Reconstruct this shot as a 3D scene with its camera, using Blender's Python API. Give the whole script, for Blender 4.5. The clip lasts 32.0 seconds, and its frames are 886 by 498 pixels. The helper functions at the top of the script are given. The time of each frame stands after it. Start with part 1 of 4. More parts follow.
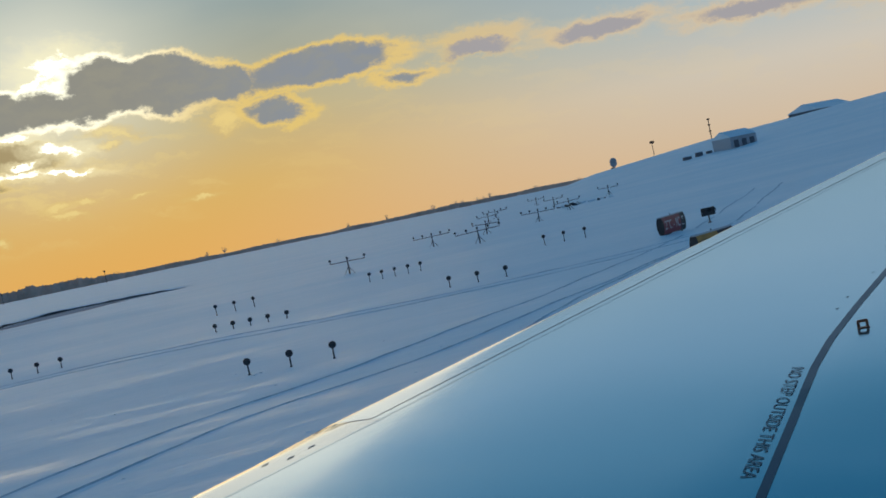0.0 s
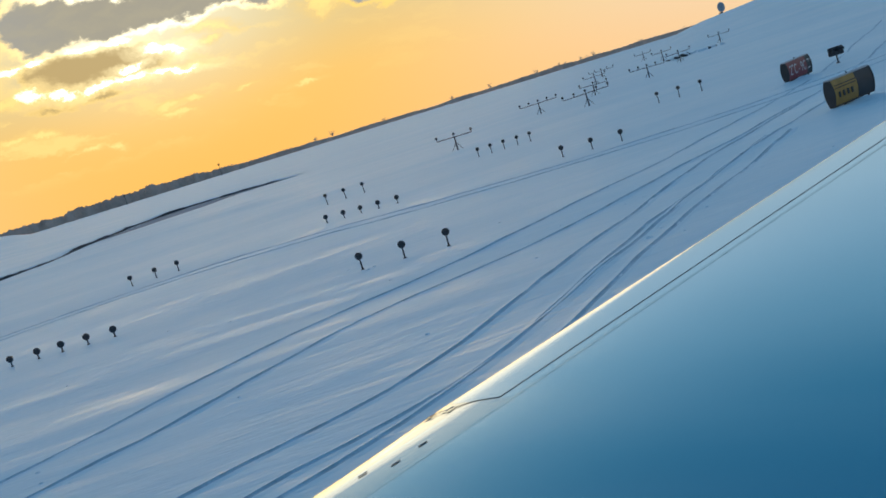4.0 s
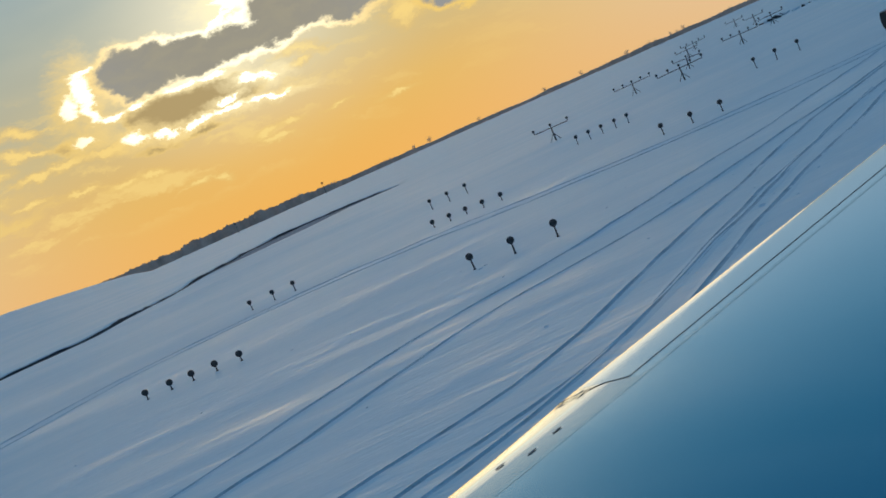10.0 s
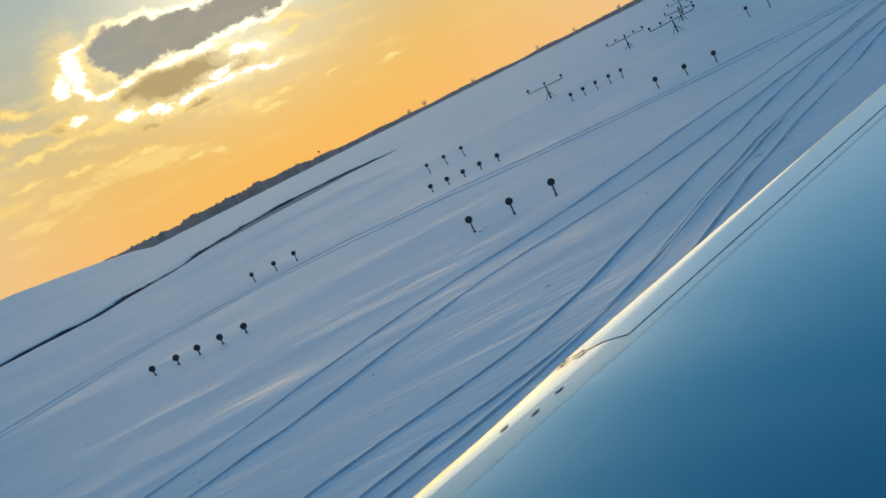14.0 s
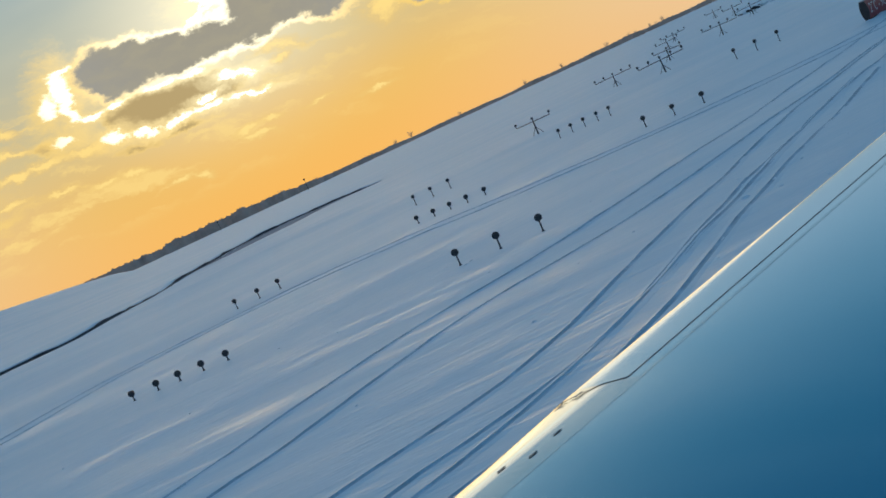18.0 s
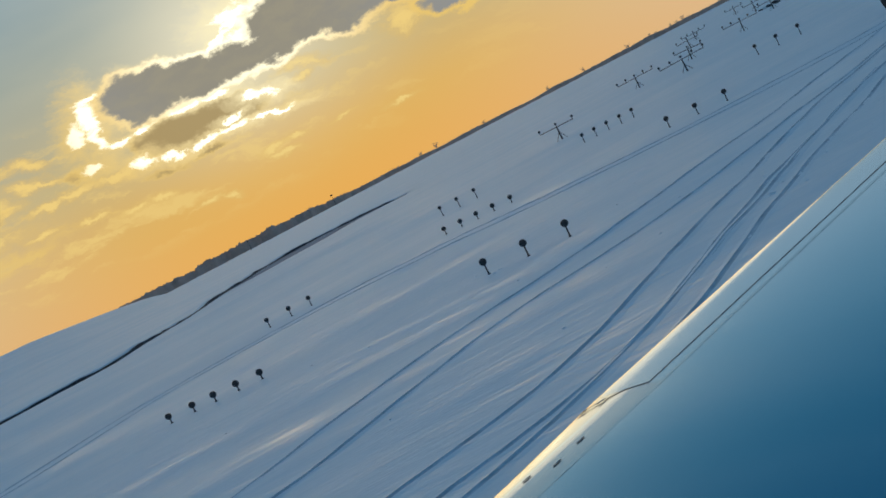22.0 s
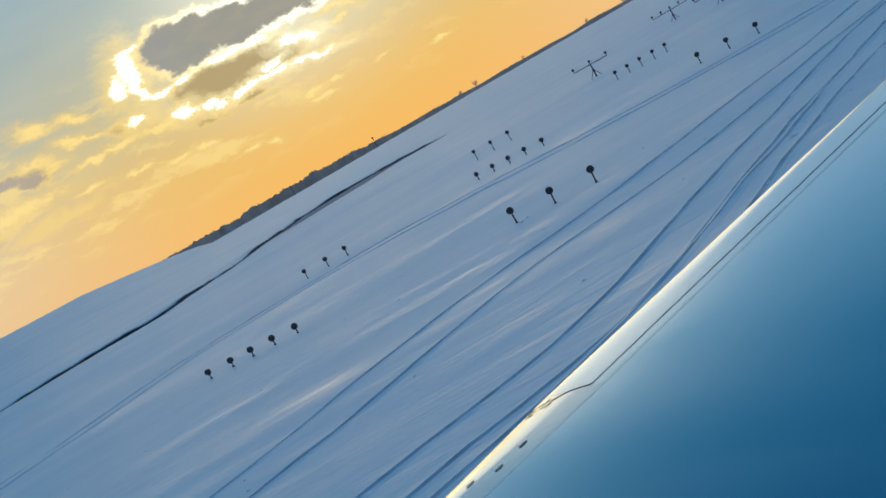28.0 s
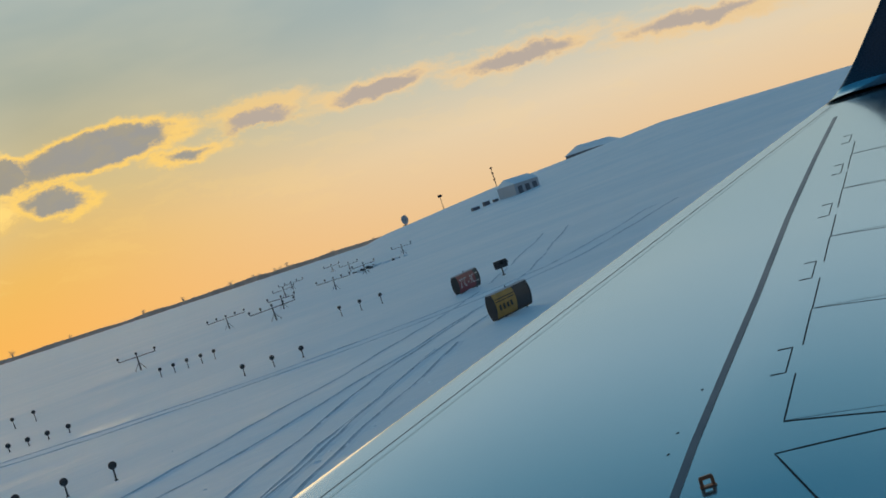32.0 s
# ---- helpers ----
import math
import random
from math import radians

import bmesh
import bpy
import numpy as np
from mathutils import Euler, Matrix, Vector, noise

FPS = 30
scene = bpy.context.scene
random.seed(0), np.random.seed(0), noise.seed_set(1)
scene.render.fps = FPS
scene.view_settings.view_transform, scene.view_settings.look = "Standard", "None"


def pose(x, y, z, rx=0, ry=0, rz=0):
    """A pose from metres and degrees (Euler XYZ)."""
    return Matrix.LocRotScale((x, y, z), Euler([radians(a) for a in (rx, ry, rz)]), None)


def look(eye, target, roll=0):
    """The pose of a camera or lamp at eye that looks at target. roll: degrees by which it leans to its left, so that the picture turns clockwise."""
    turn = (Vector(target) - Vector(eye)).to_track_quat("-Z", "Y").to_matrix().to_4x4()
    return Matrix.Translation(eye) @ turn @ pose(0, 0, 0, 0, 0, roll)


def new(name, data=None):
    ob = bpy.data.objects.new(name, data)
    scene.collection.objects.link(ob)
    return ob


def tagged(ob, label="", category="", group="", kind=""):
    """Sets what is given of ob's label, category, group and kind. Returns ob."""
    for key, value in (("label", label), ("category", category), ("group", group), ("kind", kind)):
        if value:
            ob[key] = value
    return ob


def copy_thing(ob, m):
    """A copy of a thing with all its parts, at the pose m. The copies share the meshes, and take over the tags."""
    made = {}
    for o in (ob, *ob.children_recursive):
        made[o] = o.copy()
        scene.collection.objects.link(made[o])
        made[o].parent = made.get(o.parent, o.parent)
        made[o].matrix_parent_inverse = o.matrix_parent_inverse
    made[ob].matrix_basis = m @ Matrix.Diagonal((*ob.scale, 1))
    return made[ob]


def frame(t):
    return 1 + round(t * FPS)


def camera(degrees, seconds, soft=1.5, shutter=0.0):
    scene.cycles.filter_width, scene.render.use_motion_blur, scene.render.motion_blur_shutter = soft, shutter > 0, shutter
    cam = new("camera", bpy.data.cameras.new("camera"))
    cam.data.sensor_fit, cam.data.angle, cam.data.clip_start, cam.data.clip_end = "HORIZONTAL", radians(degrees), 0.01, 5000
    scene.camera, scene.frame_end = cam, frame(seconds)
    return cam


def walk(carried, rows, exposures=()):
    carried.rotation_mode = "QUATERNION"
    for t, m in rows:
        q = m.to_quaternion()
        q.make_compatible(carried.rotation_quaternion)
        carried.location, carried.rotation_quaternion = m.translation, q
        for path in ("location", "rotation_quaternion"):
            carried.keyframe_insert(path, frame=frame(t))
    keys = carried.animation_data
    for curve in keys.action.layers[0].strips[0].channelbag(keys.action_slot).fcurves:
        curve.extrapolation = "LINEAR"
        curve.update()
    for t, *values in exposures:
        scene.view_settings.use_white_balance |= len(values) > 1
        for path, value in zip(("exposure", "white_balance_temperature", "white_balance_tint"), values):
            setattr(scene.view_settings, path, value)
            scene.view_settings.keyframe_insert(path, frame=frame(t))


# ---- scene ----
cam = camera(43.0, 32.0, 1.7)

# the hand-held camera: seconds, place, heading, tilt, lean
PATH = [
    (0.00, -0.413, -2.177, 4.417, -12.86, -2.39, -11.79),
    (0.50, -0.480, -2.182, 4.406, -12.28, -2.24, -12.44),
    (1.00, -0.542, -2.189, 4.397, -11.66, -2.09, -13.10),
    (1.50, -0.406, -2.181, 4.398, -10.17, -2.45, -14.18),
    (2.00, -0.315, -2.167, 4.395, -8.98, -2.78, -15.16),
    (2.50, 0.064, -0.068, 4.311, -7.29, -4.47, -15.90),
    (3.00, -0.025, 0.020, 4.591, -7.98, -6.11, -15.67),
    (3.50, -0.006, 0.034, 4.587, -6.88, -6.88, -16.47),
    (4.00, 0.003, 0.014, 4.599, -5.69, -7.43, -17.17),
    (4.50, -0.009, -0.011, 4.605, -4.52, -7.49, -17.42),
    (6.50, 0.015, 0.073, 4.570, -1.55, -6.50, -20.11),
    (7.00, 0.021, 0.015, 4.577, -1.08, -6.03, -21.16),
    (7.50, 0.006, 0.038, 4.585, -0.50, -5.59, -22.36),
    (8.00, 0.006, 0.030, 4.589, -0.05, -5.33, -23.45),
    (8.50, -0.009, 0.007, 4.592, 0.08, -5.28, -24.08),
    (9.00, -0.015, 0.018, 4.589, -0.11, -5.39, -24.22),
    (9.50, -0.036, 0.009, 4.578, -0.37, -5.52, -24.21),
    (10.00, -0.030, 0.007, 4.572, -0.44, -5.55, -24.04),
    (10.50, -0.032, 0.007, 4.580, -0.45, -5.71, -23.99),
    (11.00, -0.041, 0.032, 4.567, -0.47, -5.93, -23.78),
    (11.50, -0.038, -0.001, 4.573, -0.51, -6.35, -23.96),
    (12.00, -0.045, 0.038, 4.561, -0.55, -6.74, -24.29),
    (12.50, -0.048, 0.014, 4.560, -0.51, -7.04, -25.06),
    (13.00, -0.034, 0.009, 4.559, -0.38, -7.14, -25.74),
    (13.50, -0.012, 0.003, 4.567, -0.08, -7.17, -26.32),
    (14.00, -0.003, -0.018, 4.580, 0.39, -7.22, -26.65),
    (14.50, -0.011, -0.025, 4.592, 0.89, -7.36, -26.96),
    (15.00, -0.006, -0.035, 4.614, 1.51, -7.49, -27.55),
    (15.50, 0.001, -0.004, 4.624, 2.06, -7.40, -27.70),
    (17.50, -0.061, 0.007, 4.648, -0.10, -6.24, -24.76),
    (18.00, -0.077, 0.014, 4.648, -1.11, -6.16, -24.87),
    (18.50, -0.091, 0.028, 4.642, -1.40, -6.01, -25.26),
    (19.00, -0.109, -0.010, 4.641, -0.69, -5.79, -26.59),
    (19.50, -0.100, 0.034, 4.637, 0.40, -5.43, -27.85),
    (20.00, -0.080, -0.015, 4.642, 1.18, -5.03, -28.60),
    (20.50, -0.063, -0.036, 4.640, 1.53, -4.61, -28.99),
    (21.00, -0.032, -0.030, 4.626, 1.51, -4.39, -29.16),
    (21.50, -0.006, -0.040, 4.642, 1.10, -4.56, -28.76),
    (22.00, -0.002, -0.039, 4.640, 0.04, -5.03, -27.56),
    (22.50, 0.004, -0.033, 4.641, -1.42, -5.57, -26.65),
    (23.00, 0.025, -0.012, 4.642, -2.92, -5.88, -25.91),
    (23.50, 0.018, -0.012, 4.626, -4.13, -5.84, -25.36),
    (24.00, 0.005, -0.037, 4.626, -4.58, -5.71, -25.52),
    (24.50, -0.001, -0.031, 4.620, -4.57, -5.57, -25.48),
    (26.50, 0.071, 0.080, 4.640, -2.66, -6.91, -26.58),
    (27.00, 0.189, 0.072, 4.652, -1.16, -7.33, -27.31),
    (27.50, 0.391, 0.060, 4.670, 1.16, -7.44, -28.82),
    (28.00, 0.666, -0.100, 4.713, 3.55, -6.66, -29.97),
    (28.50, 0.974, 0.095, 4.611, 5.16, -5.33, -30.74),
    (29.00, 1.307, 0.192, 4.597, 5.66, -4.19, -30.29),
    (29.50, 0.292, -0.068, 4.302, 3.93, -3.94, -28.99),
    (30.00, 0.212, -0.069, 4.305, -1.07, -3.79, -27.19),
    (30.50, 0.092, -0.054, 4.384, -9.55, -3.83, -24.80),
    (31.00, 0.278, -0.463, 4.754, -19.64, -3.79, -20.48),
    (31.50, 0.620, -0.280, 4.735, -21.55, -2.90, -19.25),
    (32.00, 0.845, -0.149, 4.706, -23.48, -1.92, -18.06),
]


def held(x, y, z, yaw, pitch, roll):
    return pose(x, y, z, 90 + pitch, 0, yaw) @ pose(0, 0, 0, 0, 0, roll)


walk(cam, [(r[0], held(*r[1:])) for r in PATH],
     exposures=[(0, -0.2, 5350, 10), (2.1, -0.24, 5400, 10), (2.7, -0.26, 5900, 10), (3, -0.31, 5950, 10), (3.5, -0.06, 5900, 10), (4, 0.27, 5800, 10),
                (7, 0.2, 5750, 10), (8, -0.04, 5800, 10), (9, -0.05, 5780, 10), (13, 0.04, 5650, 10), (15, 0.1, 5700, 10), (19, 0.02, 5750, 10), (21, -0.26, 5820, 10), (22, -0.18, 5750, 10),
                (23, 0.02, 5680, 10), (24.5, 0.0, 5600, 10), (28, 0.08, 5400, 10), (29, -0.14, 5300, 10), (30, 0.0, 5500, 10), (31, 0.12, 6100, 10), (32, 0.02, 6450, 10)])

# ---- light ----
SUN_AZ, SUN_EL = -4.5, 9.6


def heading(az, el=0.0):
    a, e = radians(az), radians(el)
    return Vector((math.sin(a) * math.cos(e), math.cos(a) * math.cos(e), math.sin(e)))


sun = new("sun", bpy.data.lights.new("sun", "SUN"))
sun.data.energy, sun.data.angle, sun.data.color = 0.36, radians(38), (1.0, 0.65, 0.29)
sun.matrix_world = look(heading(SUN_AZ, SUN_EL) * 50, (0, 0, 0))


class Tree:
    """Short hand for wiring shader nodes."""

    def __init__(self, tree):
        self.tree, self.n, self.l = tree, tree.nodes, tree.links

    def put(self, socket, value):
        if isinstance(value, bpy.types.NodeSocket):
            self.l.new(value, socket)
        elif isinstance(value, (tuple, list)) and len(value) == 3 and socket.type == "RGBA":
            socket.default_value = (*value, 1)
        else:
            socket.default_value = value

    def math(self, op, a, b=0.0, c=0.0, clamp=False):
        node = self.n.new("ShaderNodeMath")
        node.operation, node.use_clamp = op, clamp
        for i, v in enumerate((a, b, c)):
            self.put(node.inputs[i], v)
        return node.outputs[0]

    def vec(self, op, a, b=(0, 0, 0), scale=None):
        node = self.n.new("ShaderNodeVectorMath")
        node.operation = op
        self.put(node.inputs[0], a)
        self.put(node.inputs[1], b)
        if scale is not None:
            self.put(node.inputs[3], scale)
        return node.outputs["Value" if op in ("LENGTH", "DOT_PRODUCT", "DISTANCE") else "Vector"]

    def step(self, v, lo, hi, to_lo=0.0, to_hi=1.0):
        node = self.n.new("ShaderNodeMapRange")
        node.interpolation_type = "SMOOTHSTEP"
        for i, x in enumerate((v, lo, hi, to_lo, to_hi)):
            self.put(node.inputs[i], x)
        return node.outputs[0]

    def mix(self, fac, a, b, blend="MIX"):
        node = self.n.new("ShaderNodeMix")
        node.data_type, node.blend_type, node.clamp_factor = "RGBA", blend, True
        self.put(node.inputs[0], fac)
        self.put(node.inputs[6], a)
        self.put(node.inputs[7], b)
        return node.outputs[2]

    def noise(self, vector, scale, detail=4.0, rough=0.5, color=False):
        node = self.n.new("ShaderNodeTexNoise")
        self.put(node.inputs["Vector"], vector)
        self.put(node.inputs["Scale"], scale)
        self.put(node.inputs["Detail"], detail)
        self.put(node.inputs["Roughness"], rough)
        return node.outputs["Color" if color else "Fac"]

    def ramp(self, fac, stops):
        node = self.n.new("ShaderNodeValToRGB")
        el = node.color_ramp.elements
        el[0].position, el[0].color = stops[0][0], (*stops[0][1], 1)
        el[1].position, el[1].color = stops[-1][0], (*stops[-1][1], 1)
        for p, c in stops[1:-1]:
            e = el.new(p)
            e.color = (*c, 1)
        self.put(node.inputs[0], fac)
        return node.outputs[0]

    def mapping(self, vector, loc=(0, 0, 0), rot=0.0, scale=(1, 1, 1), kind="TEXTURE"):
        node = self.n.new("ShaderNodeMapping")
        node.vector_type = kind
        self.put(node.inputs[0], vector)
        node.inputs[1].default_value, node.inputs[2].default_value, node.inputs[3].default_value = loc, (0, 0, rot), scale
        return node.outputs[0]

    def bump(self, height, strength, distance):
        node = self.n.new("ShaderNodeBump")
        self.put(node.inputs["Height"], height)
        node.inputs["Strength"].default_value, node.inputs["Distance"].default_value = strength, distance
        return node.outputs[0]


# sky: evening gradient with a cloud bank in front of the low sun.
# clouds as (heading, height) of both ends and half thickness, all in degrees
DARK_CLOUDS = [
    (-11.23, 8.82, -8.05, 8.40, 1.04), (-9.12, 8.64, -5.68, 8.02, 0.83), (-6.67, 8.15, -3.27, 7.98, 0.72), (-4.80, 7.95, -1.23, 8.05, 0.66),
    (-3.24, 9.25, 0.14, 8.35, 1.09), (-0.89, 8.75, 3.07, 7.99, 1.21), (1.98, 8.31, 5.15, 7.77, 0.75), (4.80, 6.42, 7.66, 5.85, 0.49),
    (4.5, 7.9, 12.5, 7.9, 0.7), (11.5, 6.6, 14.0, 6.5, 0.25), (-33.0, 5.6, -25.5, 6.2, 0.7), (-30.5, 7.6, -22.5, 8.5, 0.35),
]
THIN_CLOUDS = [
    (-10.95, 6.56, -7.26, 5.96, 0.72), (-8.49, 6.22, -4.70, 5.91, 0.58), (-8.85, 4.84, -7.36, 4.80, 0.17), (-11.26, 5.08, -9.46, 4.81, 0.14),
    (-14.78, 6.51, -14.27, 6.38, 0.17), (-20.1, 6.45, -18.5, 6.2, 0.3), (15.0, 7.3, 18.5, 7.2, 0.32), (20.5, 6.9, 25.0, 6.7, 0.36), (27.5, 6.3, 33.0, 6.0, 0.36),
    (36.0, 5.3, 42.0, 4.9, 0.34), (-24.0, 7.2, -18.5, 6.6, 0.32), (-29.0, 4.2, -22.0, 4.4, 0.35),
]
TOP_RIMS = [
    (-12.74, 9.58, -11.40, 9.38, 0.20), (-11.40, 9.38, -10.20, 9.75, 0.20), (-10.20, 9.75, -9.12, 9.74, 0.17), (-9.12, 9.74, -7.20, 8.92, 0.17),
    (-7.20, 8.92, -5.76, 8.79, 0.17), (-5.76, 8.79, -3.07, 8.72, 0.26), (-12.56, 9.36, -12.48, 8.03, 0.63), (-13.08, 8.57, -13.86, 7.73, 0.43),
    (-12.72, 8.13, -12.53, 7.02, 0.37), (-4.83, 9.98, -2.49, 9.84, 0.58), (-4.72, 9.13, -3.38, 8.54, 0.35), (-5.99, 8.86, -4.70, 9.53, 0.23),
]
LOW_RIMS = [
    (-12.71, 6.95, -11.03, 7.12, 0.17), (-11.03, 7.12, -9.72, 7.39, 0.20), (-9.72, 7.39, -7.25, 6.94, 0.20), (-7.25, 6.94, -5.77, 6.87, 0.17),
    (-5.42, 6.33, -3.68, 6.00, 0.23), (-8.97, 5.22, -7.39, 5.38, 0.17), (-7.39, 5.38, -5.36, 5.17, 0.17), (-5.36, 5.17, -2.89, 4.87, 0.14),
    (-14.01, 6.45, -12.72, 6.31, 0.26), (-11.82, 5.77, -10.54, 5.67, 0.26), (-10.58, 5.59, -8.92, 5.32, 0.17), (-7.07, 5.73, -5.68, 5.79, 0.12),
]
GOLD_WISPS = [
    (-15.94, 5.84, -13.72, 5.73, 0.17), (-13.72, 5.73, -11.29, 5.64, 0.17), (-16.77, 7.04, -15.23, 6.62, 0.17), (-5.90, 3.49, -4.56, 3.72, 0.14),
    (-4.56, 3.72, -3.34, 3.43, 0.14), (-5.66, 3.23, -3.96, 2.90, 0.12), (-13.20, 3.90, -11.85, 4.02, 0.14), (-11.85, 4.02, -10.52, 3.70, 0.17),
    (-9.69, 2.54, -8.73, 2.54, 0.12), (-8.73, 2.54, -7.71, 2.24, 0.14), (-17.35, 5.81, -15.13, 5.76, 0.17), (-17.84, 4.78, -16.23, 4.65, 0.14),
]
FAINT_WISPS = [
    (-15.47, 4.46, -13.87, 4.20, 0.12), (-3.00, 6.91, -1.00, 6.26, 0.23), (-2.80, 6.04, -1.79, 6.09, 0.17), (-4.26, 5.23, -2.36, 4.88, 0.12),
    (-1.92, 3.29, -0.65, 3.22, 0.09), (0.90, 2.65, 2.40, 2.72, 0.12), (-18.9, 8.6, -17.1, 8.15, 0.28), (-16.9, 8.3, -15.4, 7.6, 0.22), (-17.8, 7.15, -15.9, 6.85, 0.25), (-19.8, 7.1, -17.5, 6.5, 0.38),
    (-24.5, 9.3, -20.5, 8.6, 0.35), (-23.5, 5.2, -18.0, 5.3, 0.4), (2.7, 6.3, 4.4, 6.2, 0.5),
]
BRIGHT_CLOUDS = [
    (-22.0, 4.0, -16.0, 4.2, 0.4), (13.4, 7.9, 20.0, 7.5, 0.55), (18.0, 7.0, 27.0, 6.7, 0.6), (25.0, 6.4, 36.0, 6.0, 0.6), (34.0, 5.4, 46.0, 4.4, 0.6),
]
world = bpy.data.worlds.new("evening_sky")
world.use_nodes = True
scene.world = world
w = Tree(world.node_tree)
ray = w.n.new("ShaderNodeTexCoord").outputs["Generated"]
sep = w.n.new("ShaderNodeSeparateXYZ")
w.put(sep.inputs[0], ray)
az = w.math("MULTIPLY", w.math("ARCTAN2", sep.outputs[0], sep.outputs[1]), 57.2958)
el = w.math("MULTIPLY", w.math("ARCSINE", sep.outputs[2]), 57.2958)
flat = w.n.new("ShaderNodeCombineXYZ")
w.put(flat.inputs[0], az)
w.put(flat.inputs[1], el)
flat = flat.outputs[0]
sun_far = w.vec("DISTANCE", w.mapping(flat, scale=(1.25, 1.0, 1)), (SUN_AZ / 1.25, SUN_EL, 0))
glow = w.math("POWER", 2.718, w.math("MULTIPLY", sun_far, -0.16))
wide = w.math("POWER", 2.718, w.math("MULTIPLY", sun_far, -0.045))
tall = w.math("DIVIDE", el, 90.0)
# unseen pale band near 22 degrees, dark above, added for the wing's reflections
near_sun = w.ramp(tall, [(0.0, (0.96, 0.47, 0.085)), (0.03, (0.88, 0.50, 0.115)), (0.07, (0.72, 0.52, 0.20)), (0.13, (0.43, 0.43, 0.30)), (0.19, (0.38, 0.47, 0.46)), (0.25, (0.47, 0.57, 0.60)), (0.30, (0.37, 0.49, 0.56)), (0.35, (0.17, 0.33, 0.42)), (0.41, (0.03, 0.17, 0.27)), (0.48, (0.0, 0.083, 0.175)), (0.65, (0.0, 0.075, 0.17)), (1.0, (0.015, 0.14, 0.29))])
off_sun = w.ramp(tall, [(0.0, (0.82, 0.56, 0.31)), (0.04, (0.78, 0.63, 0.43)), (0.075, (0.55, 0.57, 0.49)), (0.12, (0.38, 0.47, 0.48)), (0.19, (0.37, 0.49, 0.52)), (0.25, (0.47, 0.57, 0.60)), (0.30, (0.37, 0.49, 0.56)), (0.35, (0.17, 0.33, 0.42)), (0.41, (0.03, 0.17, 0.27)), (0.48, (0.0, 0.083, 0.175)), (0.65, (0.0, 0.075, 0.17)), (1.0, (0.015, 0.14, 0.29))])
clear = w.mix(w.step(wide, 0.22, 0.70), off_sun, near_sun)
clear = w.mix(w.math("MULTIPLY", w.step(el, 3, 13, 0, 0.35), w.step(el, 30, 15)), clear, w.ramp(w.noise(w.mapping(flat, scale=(9, 3, 1)), 1.0, 3), [(0.35, (0.30, 0.38, 0.38)), (0.7, (0.52, 0.52, 0.42))]))
clear = w.mix(w.step(glow, 0.2, 1.0, 0, 0.85), clear, (1.15, 0.98, 0.62))
dusk = w.ramp(tall, [(0.0, (0.20, 0.22, 0.27)), (0.1, (0.16, 0.22, 0.30)), (0.3, (0.09, 0.19, 0.31)), (1.0, (0.035, 0.13, 0.27))])
clear = w.mix(w.step(w.math("ABSOLUTE", w.math("SUBTRACT", az, SUN_AZ)), 65, 140), clear, dusk)

rough = w.vec("SUBTRACT", w.noise(w.mapping(flat, scale=(1.7, 1.0, 1)), 0.75, 7, 0.62, True), (0.5, 0.5, 0.5))
fine = w.vec("SUBTRACT", w.noise(flat, 3.2, 4, 0.6, True), (0.5, 0.5, 0.5))
bent = w.vec("ADD", w.vec("ADD", flat, w.vec("SCALE", rough, scale=1.3)), w.vec("SCALE", fine, scale=0.34))
bent = w.vec("MULTIPLY", bent, (1, 1, 0))


def cloud_field(places, at, even=False):
    best = -9.0
    for a0, e0, a1, e1, thick in places:
        half = math.hypot(a1 - a0, e1 - e0) / 2 + thick * 0.6
        # each cloud waits for the one before it, which keeps the shader small
        here_at = at if isinstance(best, float) else w.vec("ADD", at, w.vec("SCALE", best, scale=1e-9))
        inner = w.mapping(here_at, ((a0 + a1) / 2, (e0 + e1) / 2, 0), math.atan2(e1 - e0, a1 - a0), (half, thick * 1.25, 1))
        here = w.math("MULTIPLY", w.math("SUBTRACT", 1.0, w.vec("LENGTH", inner)), 1.0 if even else thick)
        best = w.math("MAXIMUM", best, here) if not isinstance(best, float) else here
    return best


lump = w.math("MULTIPLY", w.math("SUBTRACT", w.noise(w.mapping(flat, scale=(1.8, 1.0, 1)), 1.1, 6, 0.6), 0.5), 0.9)
dark = w.math("ADD", cloud_field(DARK_CLOUDS, bent), w.math("MULTIPLY", lump, 0.6))
under = w.math("SUBTRACT", dark, 0.02)
thin = w.math("ADD", cloud_field(THIN_CLOUDS, bent), w.math("MULTIPLY", lump, 0.6))
thin_under = w.math("SUBTRACT", thin, 0.02)
bright = w.math("ADD", cloud_field(BRIGHT_CLOUDS, bent), w.math("MULTIPLY", lump, 0.7))
streaks = w.noise(w.mapping(bent, rot=-0.12, scale=(2.4, 0.6, 1)), 1.0, 5, 0.6)
bright = w.math("ADD", bright, w.math("MULTIPLY", w.math("SUBTRACT", streaks, 0.5), 0.7))
# thin lit shreds
shred = w.noise(w.mapping(bent, rot=-0.1, scale=(5.0, 1.25, 1)), 1.0, 6, 0.6)
shred = w.math("MULTIPLY", w.step(shred, 0.50, 0.62), w.math("MULTIPLY", w.step(el, 1.0, 3.0), w.step(el, 10.0, 7.0)))
shred = w.math("MULTIPLY", shred, w.step(az, 8, -12, 0.15, 0.8))
ragged = w.math("MULTIPLY", w.math("SUBTRACT", w.noise(w.mapping(bent, rot=-0.15, scale=(1.1, 0.42, 1)), 1.0, 6, 0.66), 0.5), 2.2)
rim = w.math("ADD", w.math("MAXIMUM", cloud_field(TOP_RIMS, bent, True), cloud_field(LOW_RIMS, bent, True)), w.math("ADD", w.math("MULTIPLY", lump, 0.9), ragged))
